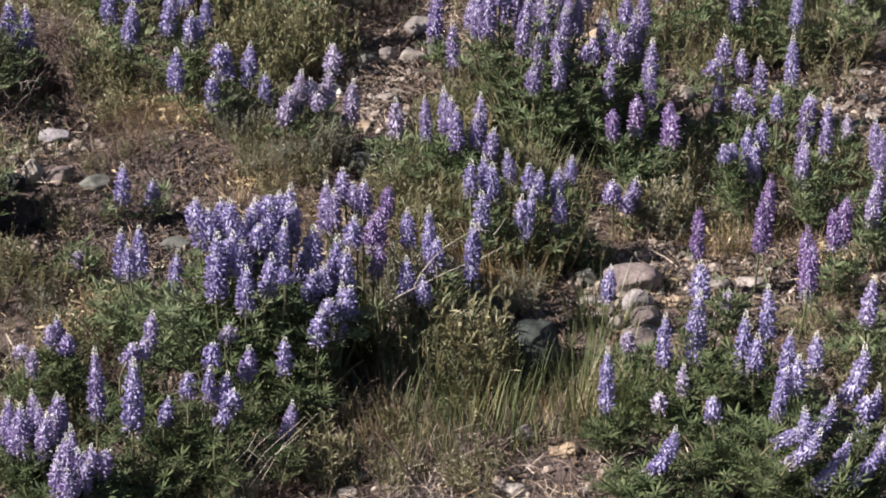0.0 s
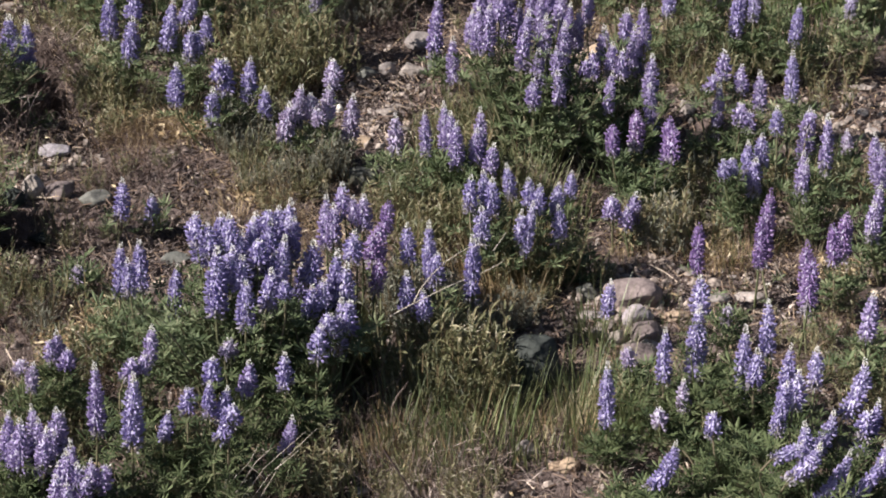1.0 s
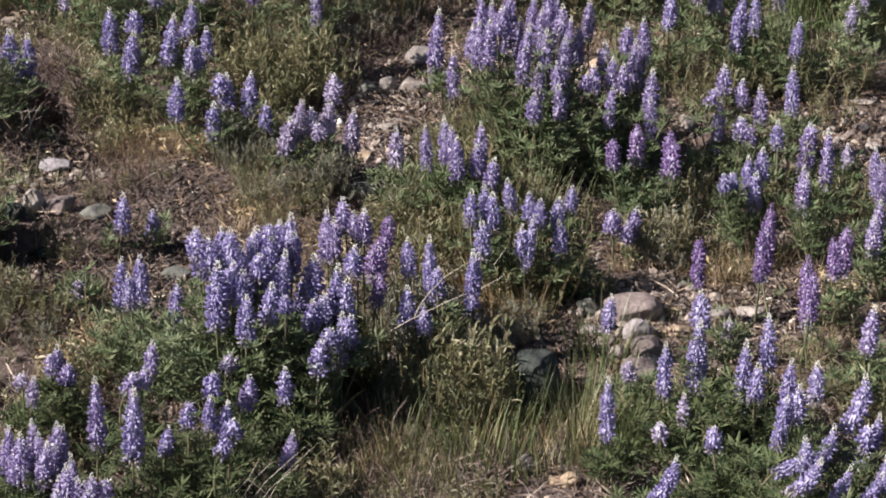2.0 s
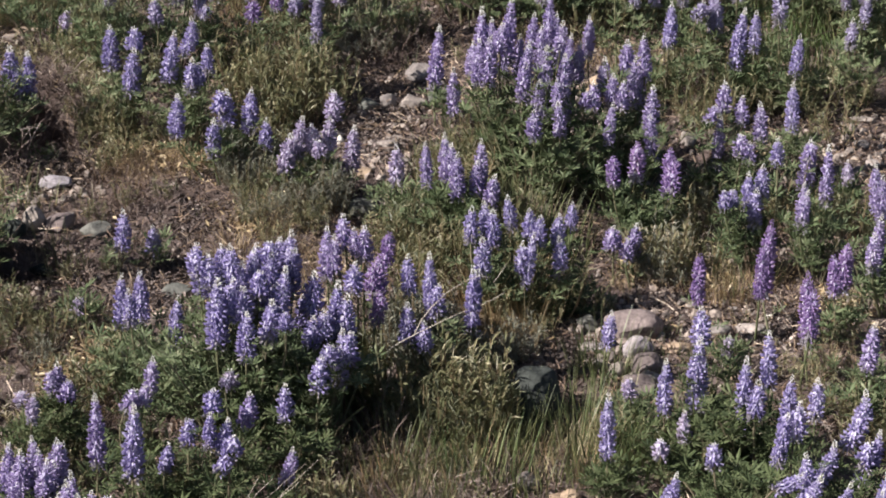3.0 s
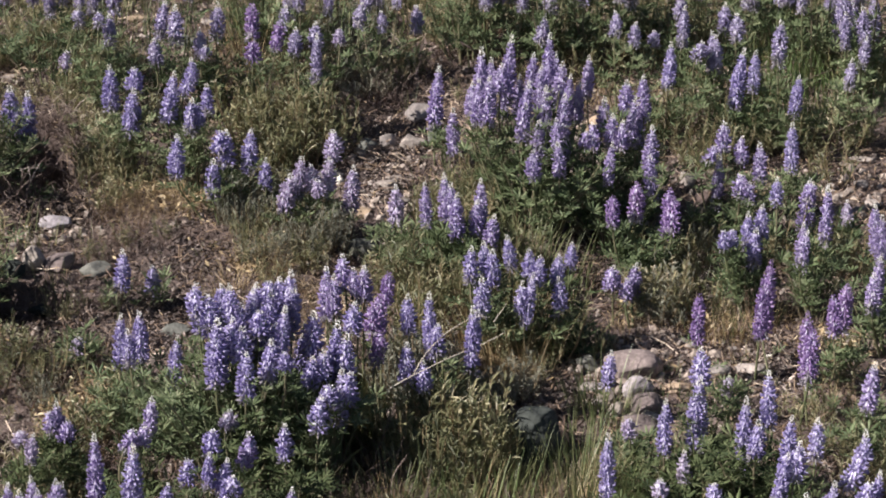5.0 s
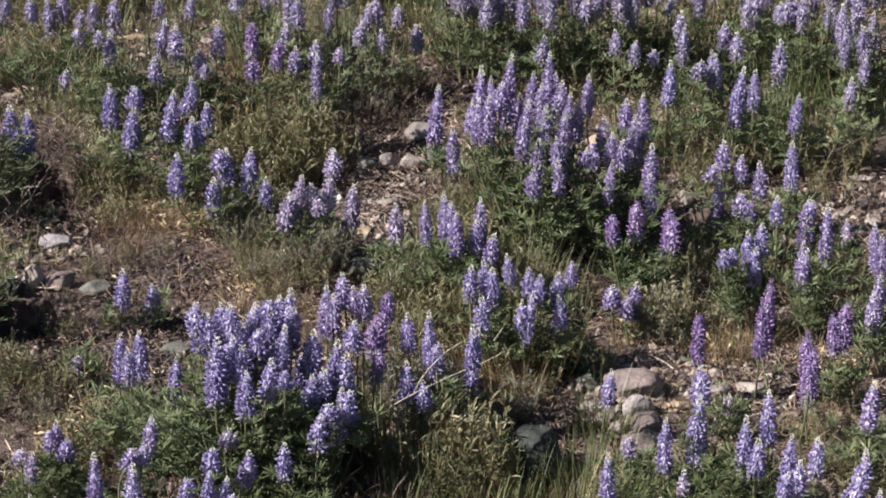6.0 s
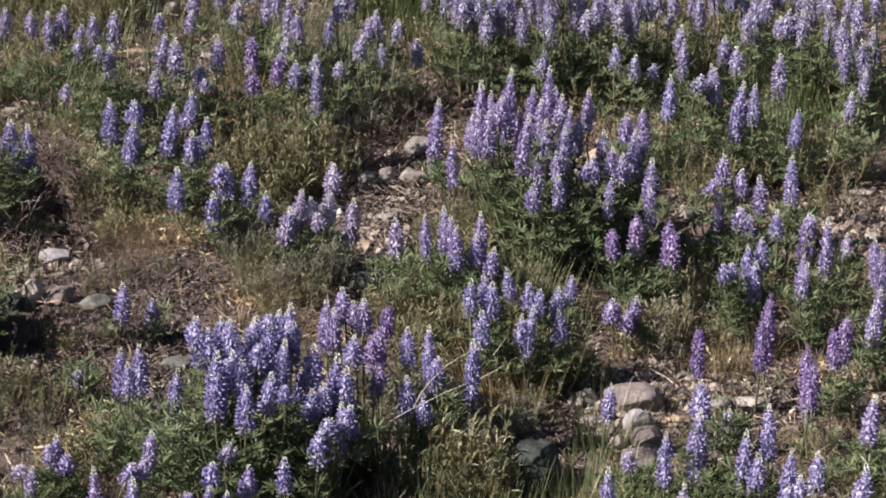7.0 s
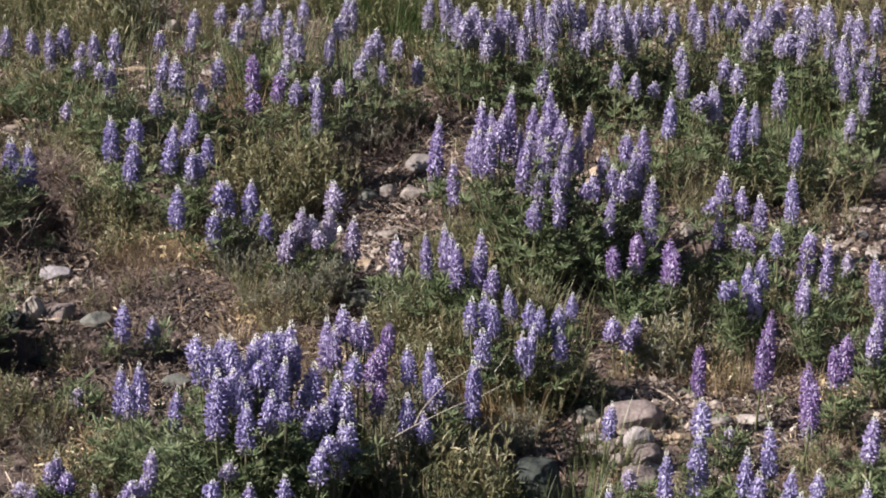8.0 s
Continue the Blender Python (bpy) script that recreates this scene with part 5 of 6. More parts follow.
patch("gold", -0.41, 5.56, 0.09, 0.09, 10, 0.80)
patch("gold", -0.62, 5.97, 0.05, 0.06, 5, 0.80)
patch("gold", -0.25, 5.43, 0.04, 0.06, 6, 0.90)
patch("gold", 0.82, 4.94, 0.06, 0.07, 5, 0.80)
patch("gold", 0.67, 5.19, 0.04, 0.05, 4, 0.70)
patch("gold", -0.53, 6.77, 0.03, 0.15, 7, 1.20)
patch("gold", -0.01, 7.01, 0.08, 0.12, 6, 0.90)
patch("gold", -0.77, 5.05, 0.05, 0.07, 5, 0.70)
patch("gold", -0.00, 4.87, 0.07, 0.04, 5, 0.80)
patch("gold", 0.40, 6.57, 0.06, 0.10, 5, 0.80)
patch("sage", -0.32, 5.73, 0.09, 0.06, 7, 0.60)
patch("weed", -0.92, 5.45, 0.09, 0.04, 6, 0.80)
patch("twig", -0.92, 5.47, 0.09, 0.05, 8, 1.00)
patch("grass", 0.26, 4.71, 0.07, 0.10, 5, 1.00)
patch("gilt", 0.26, 4.71, 0.07, 0.10, 5, 0.80)
patch("grass", 0.19, 4.75, 0.05, 0.04, 3, 1.00)
patch("gilt", 0.19, 4.75, 0.05, 0.04, 2, 0.80)
patch("grass", 0.36, 4.67, 0.06, 0.08, 6, 0.90)
patch("weed", -0.94, 5.42, 0.06, 0.03, 6, 0.90)
patch("twig", -0.96, 5.43, 0.08, 0.05, 8, 1.00)
patch("gold", 0.14, 5.33, 0.05, 0.11, 16, 1.00)
patch("gold", 0.14, 5.14, 0.07, 0.06, 12, 0.45)
patch("weed", 0.15, 5.25, 0.07, 0.08, 8, 0.70)
patch("twig", 0.20, 5.12, 0.07, 0.08, 6, 0.70)
patch("weed", 0.13, 5.37, 0.04, 0.08, 7, 1.00)
patch("grass", 0.23, 5.33, 0.06, 0.11, 9, 1.20)
patch("gold", 0.50, 5.09, 0.03, 0.05, 8, 0.80)
patch("grass", 0.31, 5.02, 0.04, 0.05, 10, 0.90)
patch("grass", 0.36, 4.98, 0.04, 0.03, 6, 0.80)
patch("grass", 0.30, 5.29, 0.07, 0.05, 6, 0.80)
patch("gold", 0.45, 5.36, 0.09, 0.04, 8, 0.50)
patch("sage", -0.30, 5.91, 0.05, 0.04, 6, 0.60)
patch("weed", -0.28, 5.88, 0.05, 0.06, 6, 0.70)
patch("grass", -0.11, 4.83, 0.03, 0.08, 3, 1.20)
patch("gilt", -0.11, 4.83, 0.03, 0.08, 2, 0.96)
patch("sage", -0.06, 5.02, 0.04, 0.03, 8, 0.90)
patch("weed", 0.02, 5.05, 0.05, 0.04, 5, 0.80)
patch("gold", 0.10, 5.12, 0.07, 0.06, 8, 0.50)
patch("gold", 0.12, 5.14, 0.05, 0.06, 6, 0.60)
patch("gold", -0.00, 4.75, 0.06, 0.04, 5, 0.50)
patch("dry", 0.11, 4.69, 0.07, 0.05, 8, 0.70)
# oversized weeds added out of view on the left to cast shade inwards
patch("weed", -1.10, 5.50, 0.03, 0.07, 10, 1.60)
patch("twig", -1.03, 5.51, 0.03, 0.08, 6, 1.20)
patch("sage", -0.05, 5.05, 0.05, 0.04, 10, 1.00)
patch("grass", 0.27, 4.84, 0.03, 0.05, 4, 0.90)
patch("gilt", 0.27, 4.84, 0.03, 0.05, 3, 0.72)
patch("sage", -0.03, 5.12, 0.05, 0.03, 6, 0.80)
patch("gold", 0.08, 5.16, 0.03, 0.03, 5, 0.70)
patch("twig", -0.97, 6.14, 0.06, 0.09, 14, 1.10)
patch("sage", -0.02, 5.05, 0.07, 0.04, 8, 1.10)
patch("grass", 0.01, 4.71, 0.10, 0.08, 6, 0.90)
patch("gilt", 0.01, 4.71, 0.10, 0.08, 6, 0.72)
patch("dry", -0.03, 4.77, 0.07, 0.06, 10, 0.90)
patch("gold", -0.02, 4.92, 0.06, 0.05, 8, 0.80)
patch("grass", -0.96, 7.13, 0.32, 0.28, 34, 1.00)
patch("grass", 0.50, 7.05, 0.63, 0.28, 36, 0.90)
patch("grass", -0.29, 7.09, 0.32, 0.28, 22, 1.00)
patch("sage", -0.90, 6.86, 0.23, 0.23, 8, 0.80)
patch("sage", 0.06, 5.12, 0.05, 0.03, 5, 0.70)
patch("weed", 0.025, 4.90, 0.05, 0.06, 8, 1.05)
patch("sage", 0.06, 4.93, 0.06, 0.05, 7, 0.80)
patch("grass", 0.12, 4.80, 0.03, 0.05, 3, 1.10)
patch("gilt", 0.12, 4.80, 0.03, 0.05, 2, 0.88)
patch("twig", 0.04, 4.50, 0.26, 0.09, 16, 1.00)
patch("gold", 0.04, 4.52, 0.26, 0.08, 12, 0.60)
patch("weed", 0.08, 4.58, 0.22, 0.07, 14, 0.60)
patch("dry", 0.05, 4.50, 0.26, 0.09, 12, 0.60)
patch("weed", 0.00, 4.46, 0.30, 0.06, 10, 0.60)
patch("grass", 0.05, 4.54, 0.24, 0.07, 6, 0.80)
patch("gilt", 0.05, 4.54, 0.24, 0.07, 6, 0.64)
patch("twig", -0.12, 4.68, 0.09, 0.07, 16, 1.00)
patch("weed", -0.76, 4.80, 0.07, 0.06, 4, 0.80)
patch("twig", -0.72, 4.85, 0.10, 0.10, 22, 1.10)
patch("gold", -0.70, 4.86, 0.04, 0.05, 6, 0.70)
patch("twig", -0.86, 4.88, 0.06, 0.08, 18, 1.00)
patch("grass", -0.50, 6.92, 0.05, 0.10, 26, 1.50)
patch("gold", -0.50, 6.90, 0.05, 0.10, 8, 1.40)
patch("twig", -0.16, 6.83, 0.07, 0.11, 24, 1.20)
patch("weed", -1.22, 6.72, 0.12, 0.16, 12, 1.00)
patch("grass", -1.15, 7.45, 0.30, 0.14, 40, 1.20)
patch("sage", -0.47, 5.83, 0.07, 0.06, 10, 0.80)
patch("sage", -0.37, 5.62, 0.09, 0.07, 7, 0.55)
patch("sage", -0.25, 5.72, 0.05, 0.05, 8, 0.80)
patch("grass", 0.20, 5.54, 0.10, 0.07, 24, 1.10)
patch("weed", 0.12, 5.53, 0.07, 0.06, 12, 1.00)
patch("weed", 0.02, 5.75, 0.06, 0.08, 12, 0.90)
patch("grass", 0.08, 5.66, 0.08, 0.08, 16, 1.00)
patch("twig", 0.00, 4.41, 0.36, 0.06, 16, 0.90)
patch("weed", -0.05, 4.42, 0.30, 0.06, 12, 0.55)
patch("dry", -0.02, 4.42, 0.32, 0.06, 12, 0.50)
patch("grass", -0.10, 4.46, 0.12, 0.06, 4, 0.90)
patch("gilt", -0.10, 4.46, 0.12, 0.06, 4, 0.72)
patch("weed", -0.20, 4.47, 0.05, 0.07, 8, 0.80)
patch("sage", 0.13, 5.06, 0.06, 0.05, 8, 0.70)
# weeds added on the upper hollow's left rim to deepen its shade
patch("weed", -1.13, 6.10, 0.03, 0.10, 8, 0.80)
patch("twig", -0.20, 6.62, 0.12, 0.10, 24, 1.00)
patch("gold", -0.40, 6.22, 0.10, 0.14, 12, 1.00)
patch("dry", -0.30, 6.12, 0.06, 0.10, 8, 0.80)
patch("weed", 0.06, 5.86, 0.06, 0.08, 14, 1.00)
patch("grass", 0.02, 5.90, 0.07, 0.10, 14, 1.00)
patch("gold", 0.66, 5.36, 0.10, 0.06, 14, 0.70)
patch("grass", 0.64, 5.42, 0.10, 0.06, 12, 0.90)
patch("twig", -0.94, 6.38, 0.09, 0.12, 34, 1.00)
patch("weed", -0.95, 6.40, 0.08, 0.12, 8, 0.70)
patch("dry", -0.90, 6.34, 0.06, 0.12, 10, 0.70)
patch("weed", -0.87, 6.20, 0.03, 0.13, 10, 0.80)
patch("twig", -0.88, 6.16, 0.04, 0.16, 20, 1.00)
patch("sage", -0.46, 5.96, 0.10, 0.06, 12, 0.70)
patch("weed", -0.42, 5.92, 0.10, 0.07, 10, 0.80)
patch("weed", -0.14, 5.13, 0.06, 0.05, 12, 0.90)
patch("grass", -0.12, 5.08, 0.05, 0.04, 10, 1.00)
patch("dry", 0.02, 4.60, 0.22, 0.09, 12, 0.55)
patch("grass", -0.04, 4.60, 0.12, 0.08, 5, 1.00)
patch("gilt", -0.04, 4.60, 0.12, 0.08, 5, 0.80)
patch("sage", -0.22, 6.60, 0.10, 0.08, 10, 0.80)
patch("weed", -0.12, 6.66, 0.10, 0.08, 8, 0.80)
patch("vivid", 0.90, 6.38, 0.12, 0.10, 24, 1.00)
patch("vivid", -0.16, 6.92, 0.20, 0.10, 14, 0.90)
patch("vivid", 0.34, 4.72, 0.10, 0.10, 16, 0.90)
patch("vivid", -0.98, 5.76, 0.03, 0.05, 6, 0.90)
patch("gold", -0.72, 6.00, 0.11, 0.07, 20, 0.50)
patch("dry", -0.68, 5.97, 0.12, 0.07, 14, 0.45)
patch("dry", -0.86, 5.92, 0.06, 0.05, 6, 0.40)
patch("vivid", -0.98, 5.79, 0.04, 0.04, 6, 0.70)
patch("vivid", -0.18, 7.50, 0.13, 0.16, 44, 1.30)
patch("vivid", -0.08, 7.25, 0.10, 0.10, 14, 1.00)
patch("gold", -0.42, 6.36, 0.11, 0.12, 14, 1.00)
patch("grass", -0.44, 6.38, 0.11, 0.12, 12, 1.00)
patch("grass", 0.17, 4.75, 0.07, 0.01, 3, 1.00)
patch("gilt", 0.17, 4.75, 0.07, 0.01, 3, 0.80)
patch("weed", 0.24, 4.80, 0.02, 0.04, 5, 0.90)
patch("gilt", 0.13, 5.20, 0.06, 0.09, 22, 1.00)
patch("gilt", 0.09, 5.30, 0.06, 0.07, 8, 0.80)
patch("vivid", 0.02, 4.62, 0.16, 0.08, 10, 1.00)
patch("twig", -0.06, 4.44, 0.14, 0.08, 12, 0.90)
patch("grass", 0.16, 4.770, 0.04, 0.006, 4, 1.20)
patch("vivid", 0.17, 4.745, 0.05, 0.010, 4, 1.00)
patch("vivid", 1.03, 6.65, 0.13, 0.12, 30, 1.10)
patch("vivid", 0.80, 6.55, 0.10, 0.08, 10, 0.90)
patch("gold", 0.66, 6.62, 0.10, 0.10, 8, 0.60)
patch("weed", 0.068, 4.83, 0.030, 0.045, 11, 1.35)
patch("weed", 0.055, 4.80, 0.030, 0.030, 4, 1.00)
for _ in range(330):
    grow("dry", SCATTER_RND.uniform(-1.5, 1.5), SCATTER_RND.uniform(4.2, 8.4), SCATTER_RND.uniform(0.35, 0.8))
for _ in range(420):
    grow("twig", SCATTER_RND.uniform(-1.5, 1.5), SCATTER_RND.uniform(4.2, 8.4), SCATTER_RND.uniform(0.4, 1.0))
for _ in range(130):
    grow("grass", SCATTER_RND.uniform(-1.5, 1.5), SCATTER_RND.uniform(4.2, 8.4), SCATTER_RND.uniform(0.3, 0.7))
for _ in range(260):
    grow("weed", SCATTER_RND.uniform(-1.5, 1.5), SCATTER_RND.uniform(4.2, 8.4), SCATTER_RND.uniform(0.3, 0.7))
undergrowth = tagged(new("undergrowth", None), "low olive-green weeds with small narrow leaves", "weeds", kind="stuff")
for kind, mat in (("stalks", WEED_STEM), ("foliage", WEED), ("sage", SAGE)):
    tagged(put({"sage": "silvery_foliage"}.get(kind, kind), build(kind, np.concatenate(HEAPS[kind][0]).tolist(), HEAPS[kind][1], [mat]), undergrowth, Matrix()), kind="stuff")
tagged(new("green_grass", build("green_grass", np.concatenate(HEAPS["grass"][0]).tolist(), HEAPS["grass"][1], [GRASS])), "thin tufts of green grass in dry soil", "grass", kind="stuff")
tagged(new("vivid_grass", build("vivid_grass", np.concatenate(HEAPS["vivid"][0]).tolist(), HEAPS["vivid"][1], [VIVID])), "fresh bright green grass between the lupines", "grass", kind="stuff")
tagged(new("dry_grass", build("dry_grass", np.concatenate(HEAPS["dry"][0]).tolist(), HEAPS["dry"][1], [STRAW])), "withered straw-coloured tufts of dry grass", "dry grass", kind="stuff")
tagged(new("golden_grass", build("golden_grass", np.concatenate(HEAPS["gold"][0]).tolist(), HEAPS["gold"][1], [GOLD])), "golden dry grass catching the sun", "dry grass", kind="stuff")
tagged(new("dead_twigs", build("dead_twigs", np.concatenate(HEAPS["twig"][0]).tolist(), HEAPS["twig"][1], [TWIG])), "tangles of dead grey-brown twigs on dry soil", "twigs", kind="stuff")


# ---- dry stalks ----
def stalk(points, thick, label):
    path = [Vector((x, y, rise(y) + h)) for x, y, h in points]
    fine = []
    for i in range(len(path) - 1):
        fine += [path[i].lerp(path[i + 1], k / 3) for k in range(3)]
    vs, fs = tube(fine + [path[-1]], thick, thick * 0.5)
    base = path[0]
    ob = new("dry_stalk", build("dry_stalk", [v - base for v in vs], fs, [BLEACHED if "straw" in label or "pale" in label or "bleached" in label else TWIG], smooth=True))
    ob.location = base
    tagged(ob, label, "dry stalk", "dry stalks")


stalk([(-0.107, 4.800, 0.175), (-0.073, 4.800, 0.196), (-0.038, 4.800, 0.215), (0.007, 4.800, 0.239), (0.047, 4.800, 0.257)], .0011, "long bleached straw stalk leaning through the lupines")
stalk([(-0.058, 4.820, 0.196), (-0.044, 4.820, 0.225), (-0.022, 4.820, 0.255), (0.007, 4.820, 0.285), (0.050, 4.820, 0.313)], .0011, "long bleached straw stalk leaning through the lupines")
stalk([(0.050, 4.900, 0.270), (0.076, 4.900, 0.278), (0.096, 4.900, 0.274)], .0007, "thin bleached straw stalk among the lupines")
stalk([(0.076, 4.900, 0.213), (0.101, 4.900, 0.227), (0.124, 4.900, 0.241)], .0007, "thin bleached straw stalk among the lupines")
stalk([(0.103, 4.900, 0.265), (0.117, 4.900, 0.285), (0.129, 4.900, 0.305)], .0007, "thin bleached straw stalk among the lupines")
stalk([(-0.393, 4.380, 0.048), (-0.349, 4.380, 0.119), (-0.319, 4.380, 0.148)], .0007, "thin dry straw stalk by a lupine")
stalk([(-0.383, 4.380, 0.036), (-0.333, 4.380, 0.107), (-0.257, 4.380, 0.180)], .0007, "thin dry straw stalk by a lupine")
stalk([(-0.367, 4.380, 0.030), (-0.323, 4.380, 0.095), (-0.269, 4.380, 0.142)], .0007, "thin dry straw stalk by a lupine")
stalk([(-0.403, 4.380, 0.072), (-0.365, 4.380, 0.113), (-0.344, 4.380, 0.154)], .0007, "thin dry straw stalk by a lupine")
stalk([(-0.354, 4.371, 0.030), (-0.300, 4.371, 0.125), (-0.233, 4.371, 0.193)], .0007, "thin dry straw stalk by a lupine")
stalk([(-0.367, 4.380, 0.113), (-0.344, 4.380, 0.093), (-0.332, 4.380, 0.081)], .0007, "thin dry straw stalk by a lupine")
stalk([(-0.110, 4.380, 0.142), (-0.068, 4.380, 0.072), (-0.038, 4.380, 0.006)], .0022, "grey dead stalk lying on dry soil")
stalk([(-0.123, 4.454, 0.084), (-0.091, 4.454, 0.060), (-0.053, 4.454, -0.000)], .0016, "grey dead stalk lying on dry soil")
stalk([(0.046, 6.570, 0.153), (0.075, 6.570, 0.135), (0.106, 6.570, 0.095)], .0030, "grey dead branch leaning over dry weeds")
stalk([(0.947, 6.203, 0.056), (0.988, 6.203, 0.077), (1.036, 6.203, 0.103)], .0018, "dry twig lying among the weeds")
stalk([(0.965, 6.171, 0.033), (1.006, 6.171, 0.053), (1.013, 6.171, 0.052)], .0016, "dry twig lying among the weeds")
stalk([(0.937, 6.535, 0.061), (0.981, 6.535, 0.080), (1.017, 6.535, 0.092)], .0015, "dry twig lying among the weeds")
stalk([(-0.580, 5.049, 0.275), (-0.543, 5.049, 0.311), (-0.506, 5.049, 0.296)], .0014, "bent grey dead stalk on brown soil")
stalk([(-0.608, 5.383, 0.054), (-0.591, 5.383, 0.094), (-0.551, 5.383, 0.065)], .0014, "bent grey dead stalk on brown soil")
stalk([(-0.982, 5.383, 0.088), (-0.955, 5.383, 0.114), (-0.931, 5.383, 0.145)], .0018, "grey dead stalk leaning over stones")
stalk([(-0.147, 4.747, 0.013), (-0.129, 4.747, 0.075), (-0.094, 4.747, 0.174)], .0013, "thin grass stalk beside a shaded hollow")
stalk([(-0.127, 4.706, -0.025), (-0.106, 4.706, 0.037), (-0.077, 4.706, 0.124)], .0013, "thin grass stalk beside a shaded hollow")
stalk([(-0.088, 4.830, 0.025), (-0.071, 4.830, 0.041), (-0.053, 4.830, 0.061)], .0014, "bleached forked twig among weeds")
stalk([(-0.083, 4.830, 0.068), (-0.071, 4.830, 0.041), (-0.062, 4.830, 0.076)], .0012, "bleached forked twig among weeds")
stalk([(-0.271, 4.606, 0.039), (-0.226, 4.606, 0.052), (-0.204, 4.606, 0.039)], .0014, "pale dry stalk lying in grass")
stalk([(0.709, 5.141, 0.105), (0.726, 5.141, 0.072), (0.745, 5.141, 0.046)], .0016, "pale dry stalk beside purple lupines")


# ---- gravel and litter ----
GRAVEL_SPOTS = [  # middle, half width, half depth, share
    (-0.15, 6.06, 0.12, 0.30, 70), (0.60, 5.25, 0.20, 0.16, 900), (0.99, 6.09, 0.08, 0.20, 500), (-0.92, 5.84, 0.12, 0.14, 400),
    (0.38, 5.17, 0.12, 0.12, 400), (0.02, 4.43, 0.34, 0.07, 300), (-0.85, 5.30, 0.12, 0.12, 250), (-0.62, 7.15, 0.14, 0.25, 300),
]


def gravel(count, seed, small, large, spots=()):
    rnd = random.Random(seed)
    bm = bmesh.new()
    bmesh.ops.create_icosphere(bm, subdivisions=1, radius=1)
    ball = [v.co.copy() for v in bm.verts]
    tris = [tuple(v.index for v in f.verts) for f in bm.faces]
    bm.free()
    vs, fs = [], []
    while len(fs) < count * len(tris):
        x, y = rnd.uniform(-1.6, 1.6), rnd.uniform(3.7, 8.6)
        if spots:
            sx, sy, wx, wy, _ = spots[len(vs) % len(spots)] if rnd.random() < 0.3 else rnd.choices(spots, [s[4] for s in spots])[0]
            x, y = sx + rnd.gauss(0, wx * 0.55), sy + rnd.gauss(0, wy * 0.55)
        elif noise.noise((x * 1.7, y * 1.7, 21)) + 0.35 * noise.noise((x * 5, y * 5, 2)) < rnd.uniform(-0.5, 0.35):
            continue
        r = small + (large - small) * rnd.random() ** 3
        spin = Euler((rnd.random() * 6, rnd.random() * 6, rnd.random() * 6)).to_matrix()
        size = Vector((r * rnd.uniform(0.8, 1.4), r * rnd.uniform(0.7, 1.1), r * rnd.uniform(0.5, 0.9)))
        c = Vector((x, y, ground_z(x, y) + r * 0.15))
        b = len(vs)
        vs += [c + spin @ Vector((p.x * size.x, p.y * size.y, p.z * size.z)) * rnd.uniform(0.85, 1.15) for p in ball]
        fs += [tuple(i + b for i in t) for t in tris]
    return build("gravel", vs, fs, [PEBBLE])


tagged(new("gravel", gravel(14000, 5, 0.0022, 0.014)), "loose mixed gravel strewn over dry soil", "gravel", kind="stuff")
tagged(new("pebbles", gravel(850, 6, 0.003, 0.016, GRAVEL_SPOTS)), "pale pebbles washed together on bare soil", "pebbles", kind="stuff")


def litter(count, seed):
    """Fallen stalks and bits of straw."""
    rnd = random.Random(seed)
    vs, fs = [], []
    for _ in range(count):
        x, y = rnd.uniform(-1.6, 1.6), rnd.uniform(3.7, 8.6)
        a, ln, wd = rnd.random() * 6.28, rnd.uniform(0.012, 0.075), rnd.uniform(0.0006, 0.0016)
        d = Vector((math.cos(a), math.sin(a), 0))
        n = Vector((-d.y, d.x, 0)) * wd
        bend = n.normalized() * rnd.uniform(-0.2, 0.2) * ln
        p0 = Vector((x, y, 0))
        pts = [p0 - d * ln / 2, p0 + bend, p0 + d * ln / 2]
        hs = [rnd.uniform(0.001, 0.02), rnd.uniform(0.003, 0.012), rnd.uniform(0.001, 0.03)]
        b = len(vs)
        for p, h in zip(pts, hs):
            z = ground_z(p.x, p.y) + h
            vs += [Vector((p.x, p.y, z)) + n, Vector((p.x, p.y, z)) - n, Vector((p.x, p.y, z + wd * 1.6))]
        for i in (0, 3):
            fs += [(b + i, b + i + 3, b + i + 5, b + i + 2), (b + i + 2, b + i + 5, b + i + 4, b + i + 1)]
    return build("litter", vs, fs, [STRAW])


tagged(new("straw_litter", litter(22000, 8)), "dry broken straw and stalks lying on soil", "litter", kind="stuff")


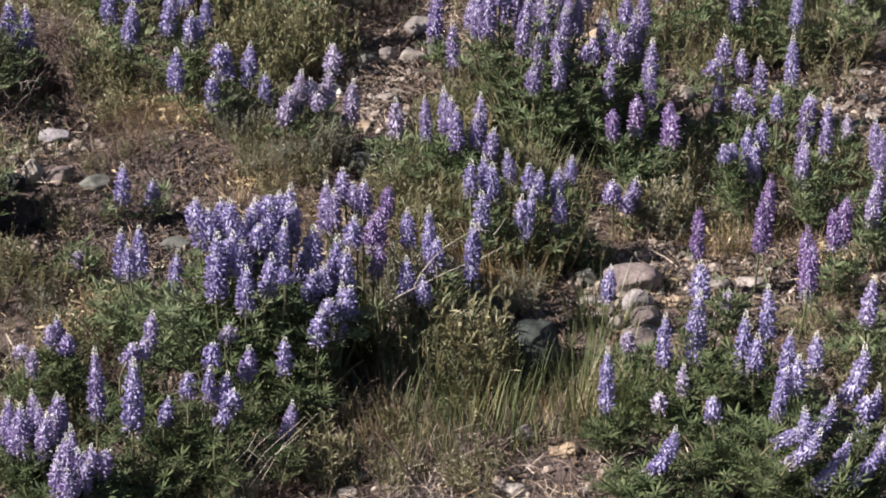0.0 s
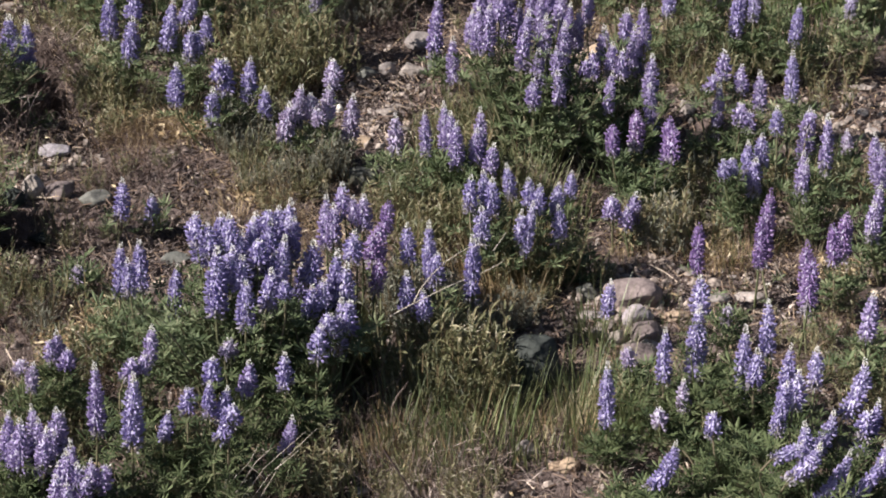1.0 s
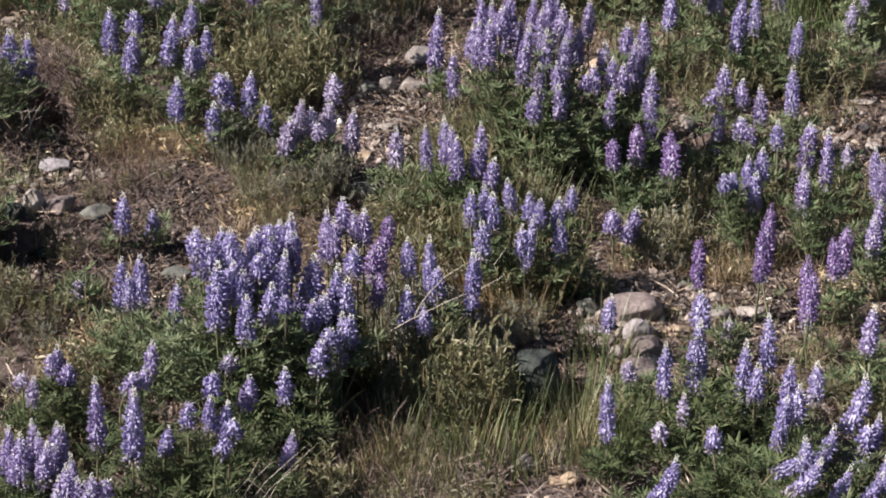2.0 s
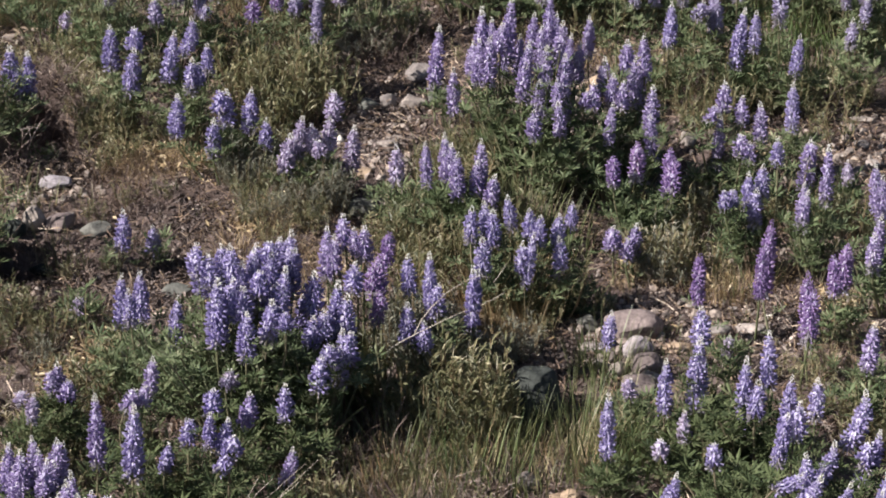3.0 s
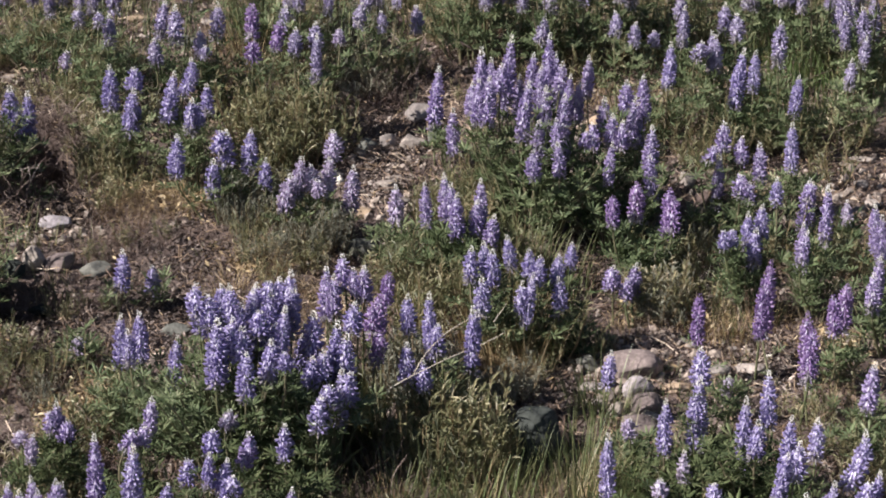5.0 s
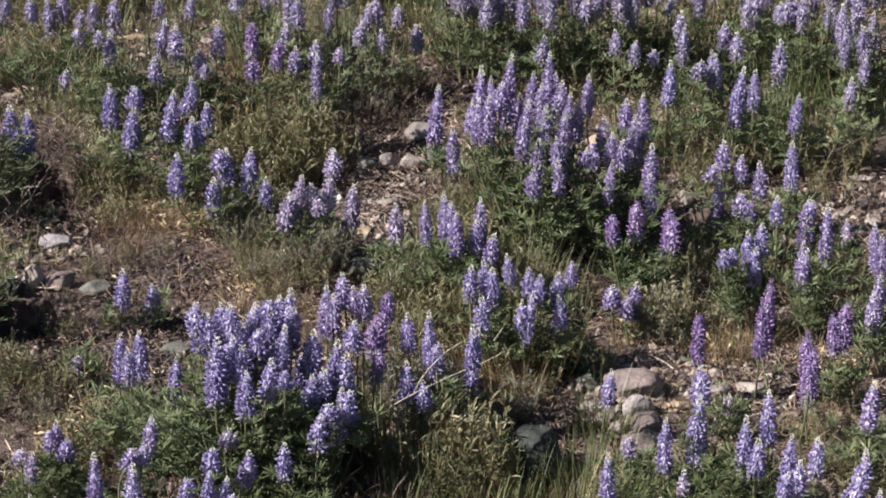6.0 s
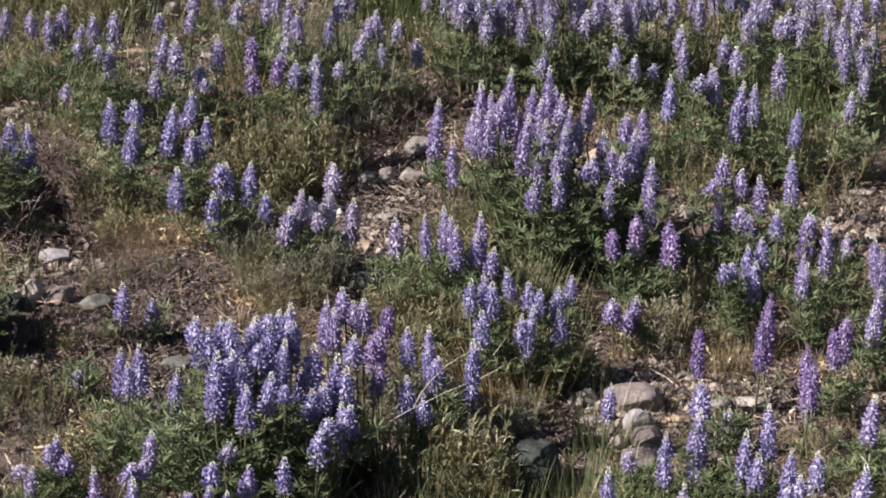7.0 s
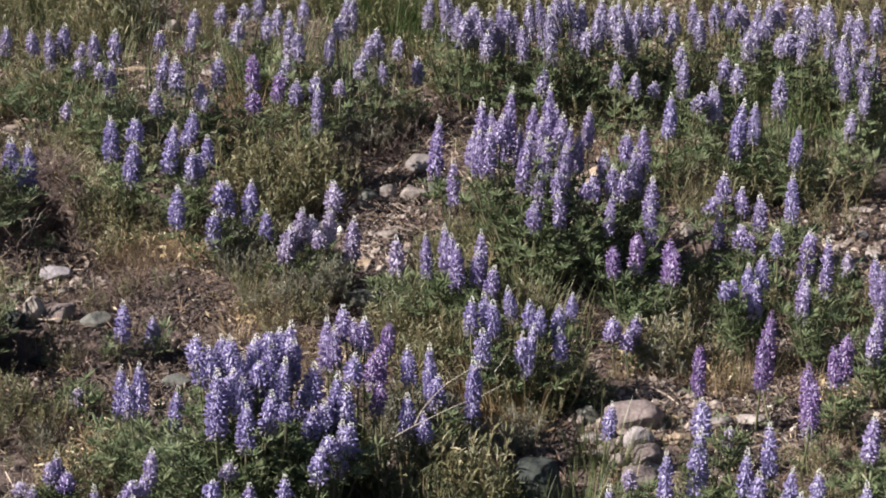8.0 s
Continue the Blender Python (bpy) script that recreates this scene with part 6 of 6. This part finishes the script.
def crumbs(count, seed, spots=(), mat=DUFF, size=1.0, lift=0.014):
    """Curled dead leaves, husks and clods that cover the soil between the plants."""
    rnd = random.Random(seed)
    vs, fs = [], []
    for _ in range(count):
        x, y = rnd.uniform(-1.5, 1.5), rnd.uniform(4.1, 8.3)
        if spots:
            sx, sy, wx, wy = spots[rnd.randrange(len(spots))]
            x, y = sx + rnd.gauss(0, wx * 0.6), sy + rnd.gauss(0, wy * 0.6)
        c = Vector((x, y, ground_z(x, y) + 0.001 + lift * rnd.random() ** 2))
        d = Vector((rnd.uniform(-1, 1), rnd.uniform(-1, 1), rnd.uniform(-0.5, 0.9))).normalized()
        side = d.cross(Vector((rnd.uniform(-1, 1), rnd.uniform(-1, 1), rnd.uniform(-1, 1)))).normalized()
        ln, wd = rnd.uniform(0.003, 0.011) * size, rnd.uniform(0.0012, 0.0034) * size ** 0.5
        up = d.cross(side) * wd * rnd.uniform(-0.9, 0.9)
        b = len(vs)
        vs += [c - d * ln, c + side * wd + up, c - side * wd + up, c + d * ln]
        fs += [(b, b + 1, b + 3), (b, b + 3, b + 2)]
    return build("crumbs", vs, fs, [mat])


tagged(new("leaf_litter", crumbs(42000, 31)), "crumbled dead leaves and husks on dry soil", "litter", kind="stuff")
tagged(new("leaf_litter", crumbs(16000, 32, BARE)), "grey-brown crumbled leaf litter on bare soil", "litter", kind="stuff")
# sunlit straw, dead leaves and husks caught in the low plants
STRAWY = [
    (-0.72, 6.00, 0.13, 0.07), (-0.60, 5.95, 0.08, 0.05), (0.13, 5.20, 0.07, 0.11), (0.11, 5.28, 0.05, 0.06), (-0.75, 5.08, 0.05, 0.12), (-0.80, 4.97, 0.05, 0.05),
    (-0.41, 5.64, 0.10, 0.07), (-0.05, 5.68, 0.09, 0.09), (0.47, 5.46, 0.07, 0.05), (-0.42, 6.30, 0.12, 0.12), (0.62, 5.42, 0.09, 0.07), (-0.03, 4.91, 0.08, 0.06), (0.85, 5.27, 0.07, 0.08),
]
tagged(new("fallen_straw", crumbs(6000, 33, STRAWY, FLAKE, 1.15, 0.035)), "golden flakes of straw among low plants", "litter", kind="stuff")
tagged(new("fallen_straw", crumbs(6500, 34, (), FLAKE, 0.95, 0.03)), "thinly strewn bits of pale straw on soil", "litter", kind="stuff")
